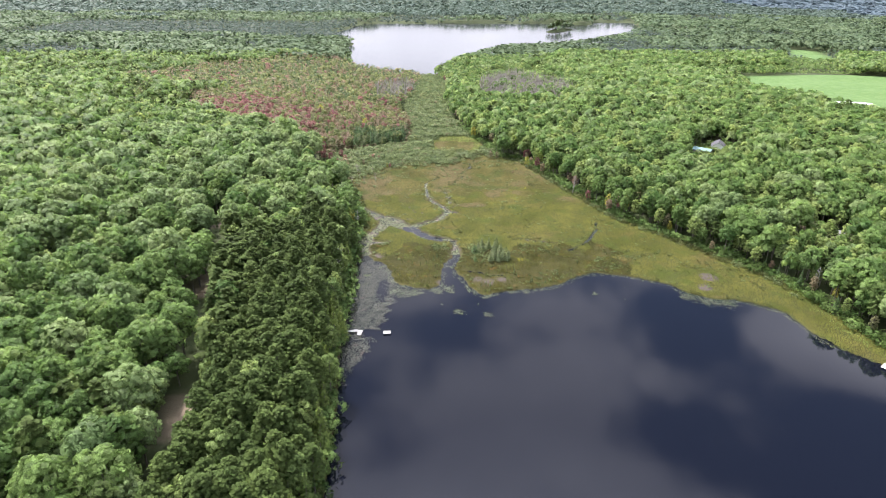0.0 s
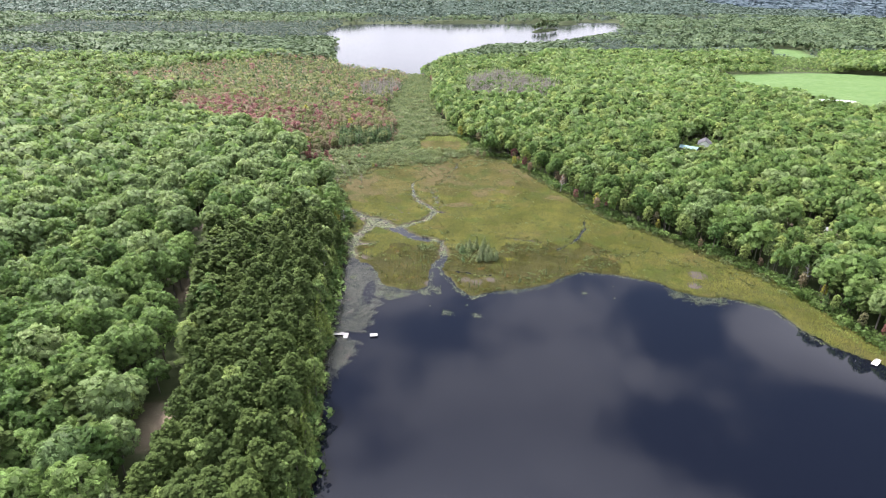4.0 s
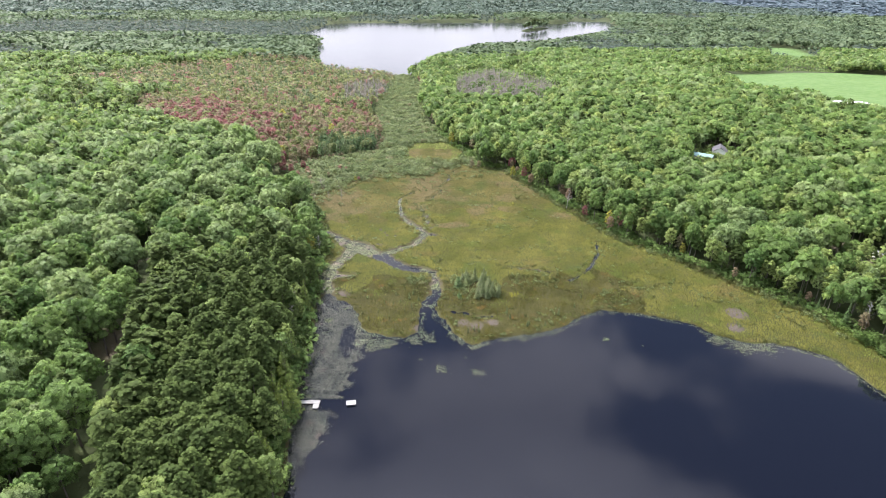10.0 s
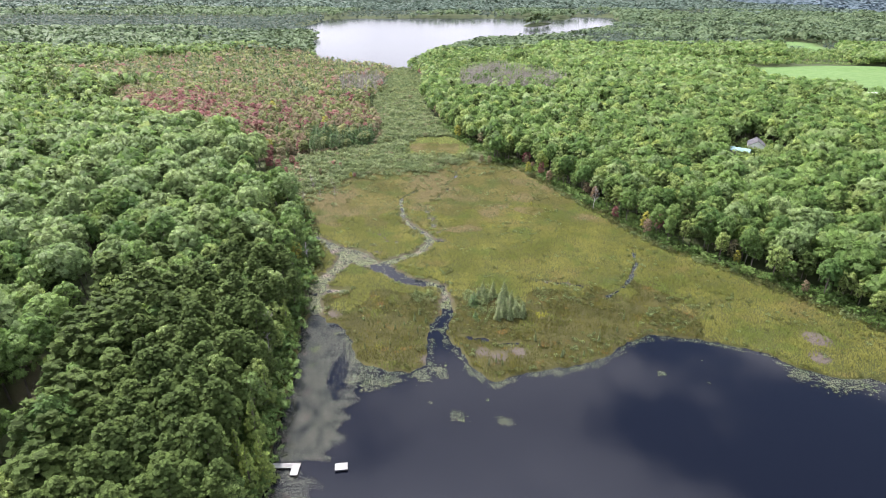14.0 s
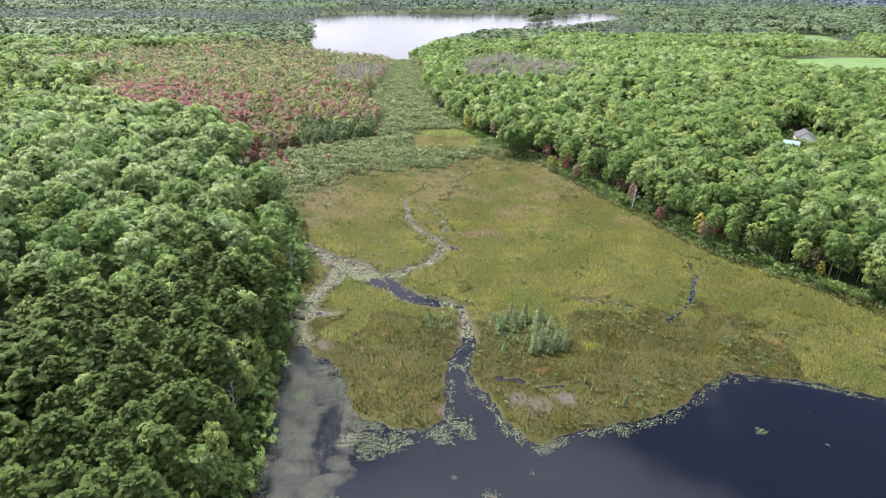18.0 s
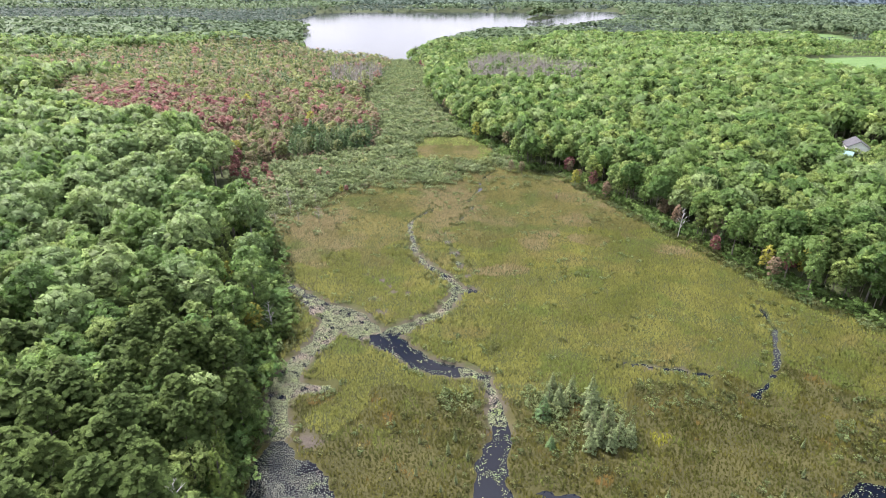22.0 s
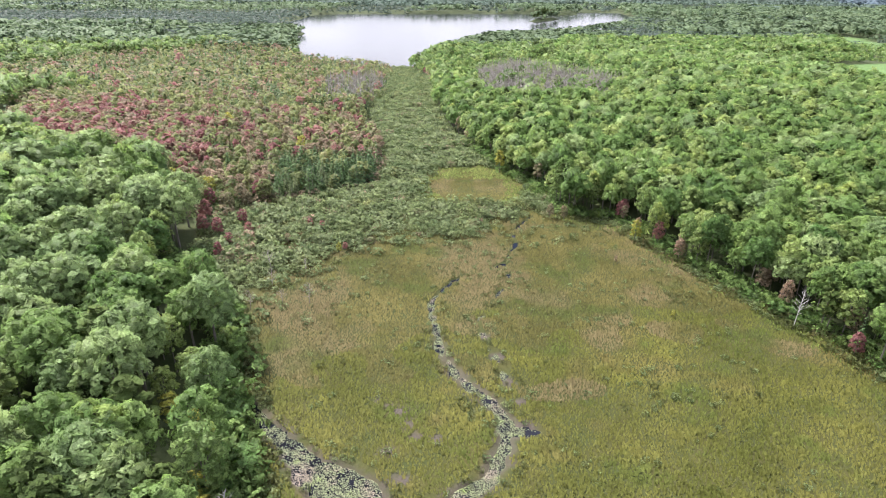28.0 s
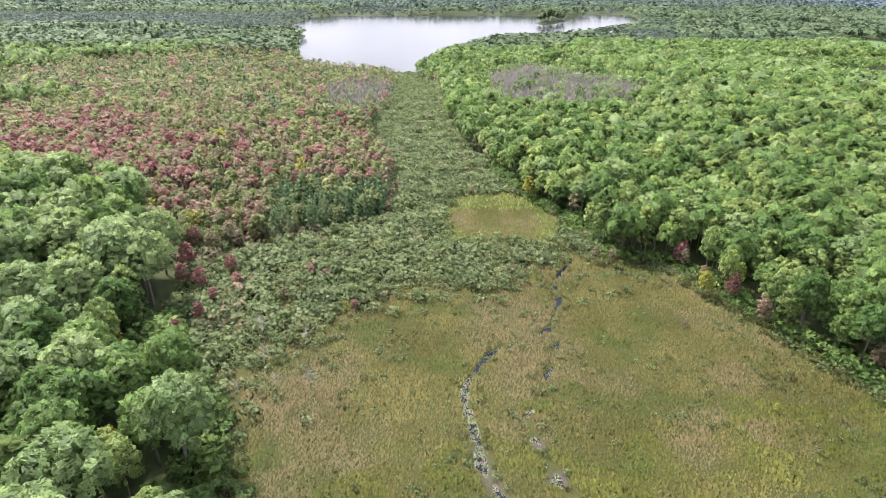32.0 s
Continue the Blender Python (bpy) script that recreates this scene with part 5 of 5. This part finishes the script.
# ---- lily pads ----


def pads(name, label, x, y, size, mat, rng):
    n = len(x)
    a = rng.uniform(0, 6.283, n)
    v = np.empty((n, 6, 3))
    for k in range(6):
        r = size * (0.5 if k else 0.28) * rng.uniform(0.85, 1.15, n)
        v[:, k, 0] = x + np.cos(a + k * 1.0472) * r
        v[:, k, 1] = y + np.sin(a + k * 1.0472) * r
        v[:, k, 2] = 0.02 + rng.uniform(0, 0.03, n)
    return stuff(name, label, "lily pads", v.reshape(-1, 3), np.arange(n * 6).reshape(n, 6), mat)


BAY = [(-25, 224), (-17, 222), (-11, 212), (-7.5, 204), (-6.6, 192), (-9.4, 179), (-10.8, 170.4), (-12.6, 166.3), (-17, 165.4), (-17.4, 162.4),
       (-13.6, 159), (-14.6, 155), (-16.6, 150), (-19, 145.5), (-21, 138), (-25, 138)]
x, y = scatter(0.21, -27, 20, 136, 322, rng, 0.5)
w = shore(x, y)
bay = smooth(1.2, -2.2, signed(BAY, x, y) + 1.3 * rough(x, y, 6.0))
chan = y > 222
dens = bay * (0.90 + 0.35 * rough(x, y, 8.0) + 0.10 * rough(x, y, 3.4))
for cx, cy, ca, cb in ((-12.2, 193, 2.3, 8.5),):
    dens *= 0.18 + 0.82 * smooth(0.7, 1.25, np.hypot((x - cx) / ca, (y - cy) / cb) + 0.3 * rough(x, y, 4.5))
dens = np.where(chan, 0.95 + 0.55 * rough(x, y, 3.5) - 1.2 * ((x > -5.5) & (y < 253) & (x < 12)) - 0.35 * ((x > 12) & (y < 240)) - 0.30 * smooth(258, 270, y), dens)
k = (w < 0.1) & (rng.random(len(x)) < dens) & ~chan
pads("pale_lily_pads", "pale dull lily pads crowding the quiet bay", x[k], y[k], rng.uniform(0.11, 0.20, k.sum()), M_PADPALE, rng)
k = (w < 0.2) & (rng.random(len(x)) < dens) & chan & (x < 18.5) & (y < 319)
pads("creek_lily_pads", "cream and pale green lily pads choking the creeks", x[k], y[k], rng.uniform(0.14, 0.30, k.sum()), M_PADCREEK, rng)
x, y = scatter(0.27, -26, 142, 136, 330, rng, 0.5)
w = signed(LAKE, x, y)
true_w = shore(x, y)
fringe = np.clip(0.95 - np.abs(true_w + 1.0) / (1.6 + 1.1 * rough(x, y, 14.0)).clip(0.3, 4), 0, 1) * (0.62 + 0.6 * rough(x, y, 5.0))
south = (y < 222) & (x > -12) & (w < 3)
clump = np.zeros(len(x))
for cx, cy, cr in ((14.7, 176.5, 1.6), (15.6, 175.4, 1.3), (24.4, 173.8, 1.5), (26, 173.6, 1.0), (66.2, 187, 1.1), (9.3, 181.4, 0.5), (22.3, 181.4, 0.4), (78.6, 191.7, 0.35), (76, 183, 0.35), (-4, 190, 3.4), (0, 190.6, 3.0), (-7, 192, 2.4),
                   (8, 191.5, 2.6), (12, 193.5, 2.4), (13, 190.6, 1.4), (22.5, 190.5, 1.8), (25.4, 186.6, 1.6), (36, 190, 1.4), (41, 189.8, 1.6), (47, 191, 1.2), (106, 180.5, 4), (112, 179.8, 4), (100, 184, 3), (-16.6, 129, 0.8), (-17.2, 117, 0.7), (-16.5, 102, 0.8)):
    clump = np.maximum(clump, 0.85 * smooth(1.25, 0.45, np.hypot(x - cx, y - cy) / cr + 0.45 * rough(x, y, 2.6)))
k = (true_w < 0.15) & (rng.random(len(x)) < np.maximum(np.where(south & (y > 150), fringe, 0) + np.where((y > 222) & (x > -5), 0.42 * (np.abs(true_w + 0.3) < 0.5), 0), clump))
pads("yellow_lily_pads", "yellow-green lily pads fringing the marsh shore", x[k], y[k], rng.uniform(0.11, 0.25, k.sum()), M_PAD, rng)

# ---- dock, raft and buildings ----


def block(sx, sy, sz, at=(0, 0, 0), bevel=0.02, turn=0.0):
    """A bevelled board or box: a bmesh."""
    bm = bmesh.new()
    bmesh.ops.create_cube(bm, size=1.0)
    bmesh.ops.scale(bm, vec=(sx, sy, sz), verts=bm.verts)
    if bevel:
        bmesh.ops.bevel(bm, geom=bm.edges[:], offset=min(bevel, sx / 4, sy / 4, sz / 4), segments=1, affect="EDGES")
    bmesh.ops.rotate(bm, cent=(0, 0, 0), matrix=Matrix.Rotation(turn, 3, "Z"), verts=bm.verts)
    bmesh.ops.translate(bm, vec=at, verts=bm.verts)
    return bm


def solid(points, faces):
    bm = bmesh.new()
    vs = [bm.verts.new(p) for p in points]
    for f in faces:
        bm.faces.new([vs[i] for i in f])
    bmesh.ops.recalc_face_normals(bm, faces=bm.faces)
    return bm


def part(name, bm, mat, parent, label=""):
    me = bpy.data.meshes.new(name)
    bm.to_mesh(me)
    bm.free()
    me.materials.append(mat)
    ob = new(name, me)
    ob.parent = parent
    return tagged(ob, label)


def root_at(name, label, category, x, y, z, turn=0.0, group=""):
    ob = tagged(new(name), label, category, group)
    ob.matrix_world = pose(x, y, z, 0, 0, turn)
    return ob


def shared_boards(name, parent, mat, rows, size):
    me = None
    for px, py, pz, turn in rows:
        if me is None:
            ob = part(name, block(*size), mat, parent)
            me = ob.data
        else:
            ob = new(name, me)
            ob.parent = parent
        ob.matrix_local = pose(px, py, pz, 0, 0, turn)


# the L-shaped dock: a walkway from the shore with a short arm
dock = root_at("dock", "weathered grey L-shaped plank dock over dark water", "dock", -17.4, 164.9, 0.0, -4)
shared_boards("plank", dock, M_DECK, [(-0.1 - 0.205 * i, -0.6, 0.45, 0) for i in range(42)], (0.19, 1.2, 0.045))
shared_boards("plank", dock, M_DECK, [(-0.85, -1.35 - 0.205 * i, 0.45, 0) for i in range(9)], (1.5, 0.19, 0.045))
for px in (-0.3, -2.9, -5.6, -8.2):
    for py in (-0.12, -1.08):
        part("post", block(0.12, 0.12, 1.6, (px, py, -0.25)), M_BARK, dock)
for px in (-0.2, -1.5):
    part("post", block(0.12, 0.12, 1.6, (px, -3.05, -0.25)), M_BARK, dock)
for py in (-0.15, -1.05):
    part("stringer", block(8.6, 0.07, 0.16, (-4.3, py, 0.34)), M_BARK, dock)
bench = root_at("bench", "small pale wooden bench standing on the dock", "bench", -19.6, 164.5, 0.475, -4)
part("seat", block(1.1, 0.35, 0.05, (0, 0, 0.42)), M_DECK, bench)
for px in (-0.42, 0.42):
    part("leg", block(0.07, 0.3, 0.40, (px, 0, 0.2)), M_DECK, bench)

raft = root_at("swim_raft", "pale plank swimming raft floating on black floats", "raft", -9.5, 163.4, 0.0, 3)
shared_boards("plank", raft, M_DECK, [(-1.13 + 0.2054 * i, 0, 0.43, 0) for i in range(12)], (0.19, 1.8, 0.045))
for py in (-0.65, 0.65):
    part("float", block(2.2, 0.42, 0.42, (0, py, 0.12), 0.1), M_FLOAT, raft)
for px in (-1.0, 1.0):
    part("stringer", block(0.08, 1.76, 0.1, (px, 0, 0.357)), M_BARK, raft)

pier = root_at("small_pier", "short white dock at the wooded shore", "dock", 141.6, 139.6, 0.0, 35)
shared_boards("plank", pier, M_WHITE, [(-2.0 + 0.31 * i, 0, 0.5, 0) for i in range(14)], (0.29, 1.6, 0.05))
for px in (-1.9, 0.0, 1.9):
    for py in (-0.7, 0.7):
        part("post", block(0.1, 0.1, 1.5, (px, py, -0.2)), M_BARK, pier)


def gable_house(name, label, x, y, turn, wide, deep, wall_h, rise, wall_mat, roof_mat, windows, door=True):
    z = float(lie(np.array([x]), np.array([y]))[0])
    h = root_at(name, label, "building", x, y, z - 0.05, turn)
    a, b = wide / 2, deep / 2
    part("wall", solid([(-a, -b, 0), (a, -b, 0), (a, b, 0), (-a, b, 0), (-a, -b, wall_h), (a, -b, wall_h), (a, b, wall_h), (-a, b, wall_h), (-a, 0, wall_h + rise), (a, 0, wall_h + rise)],
                       [(0, 1, 5, 4), (2, 3, 7, 6), (3, 0, 4, 8, 7), (1, 2, 6, 9, 5), (0, 3, 2, 1), (4, 5, 9, 8), (6, 7, 8, 9)]), wall_mat, h)
    o, t = 0.45, 0.16
    for sgn in (-1, 1):
        drop = rise * o / b
        lo, hi = wall_h - drop + 0.03, wall_h + rise + 0.03
        pts = [(-a - o, sgn * (b + o), lo), (a + o, sgn * (b + o), lo), (a + o, 0, hi), (-a - o, 0, hi)]
        pts += [(p_[0], p_[1], p_[2] + t) for p_ in pts]
        part("roof_slope", solid(pts, [(0, 1, 2, 3), (4, 5, 6, 7), (0, 1, 5, 4), (1, 2, 6, 5), (2, 3, 7, 6), (3, 0, 4, 7)]), roof_mat, h)
    for wx, wz in windows:
        w_ = part("window", block(1.1, 0.1, 1.2, (wx, -b - 0.03, wz)), M_TRIM, h)
        part("pane", block(0.9, 0.03, 1.0, (wx, -b - 0.09, wz), 0), M_GLASS, w_)
    if door:
        d_ = part("door", block(1.0, 0.08, 2.05, (wide * 0.12, -b - 0.03, 1.05)), M_TRIM, h)
        part("handle", block(0.05, 0.06, 0.12, (wide * 0.12 + 0.38, -b - 0.1, 1.0), 0.01), M_SHINGLE, d_)
    return h


gable_house("house", "cream house with a grey shingled gable roof in the woods", 201, 372, 62, 10, 8, 2.8, 2.4, M_WHITE, M_SHINGLE, ((-3.5, 1.6), (3.4, 1.6)))
gable_house("long_shed", "long low shed with a faded teal metal roof", 187.5, 365.5, -44, 11, 5.5, 2.3, 1.1, M_DECK, M_TEAL, ((-5, 1.5), (0, 1.5), (5, 1.5)))
gable_house("cabin", "small white shed with a pale roof by a gravel drive", 190, 231, -20, 3.6, 2.8, 2.2, 0.8, M_WHITE, M_DECK, ((-1.2, 1.3),))
cover_top = root_at("white_tarp", "rumpled white plastic sheeting over a heap beside the hay field", "tarpaulin", 404, 525, float(lie(np.array([404.0]), np.array([525.0]))[0]) + 0.25, -21)
bm = bmesh.new()
bmesh.ops.create_grid(bm, x_segments=28, y_segments=8, size=1.0)
for v in bm.verts:
    u, w_ = v.co.x, v.co.y
    edge_in = max(0.0, 1 - max(abs(u), abs(w_) * 1.05) ** 4)
    v.co = (u * 15 + 1.0 * math.sin(w_ * 4), w_ * 4.5 + 0.9 * math.sin(u * 7), 1.2 * edge_in + 0.15 * math.sin(u * 23) * math.cos(w_ * 9) * edge_in + 0.02)
part("sheet", bm, M_WHITE, cover_top)
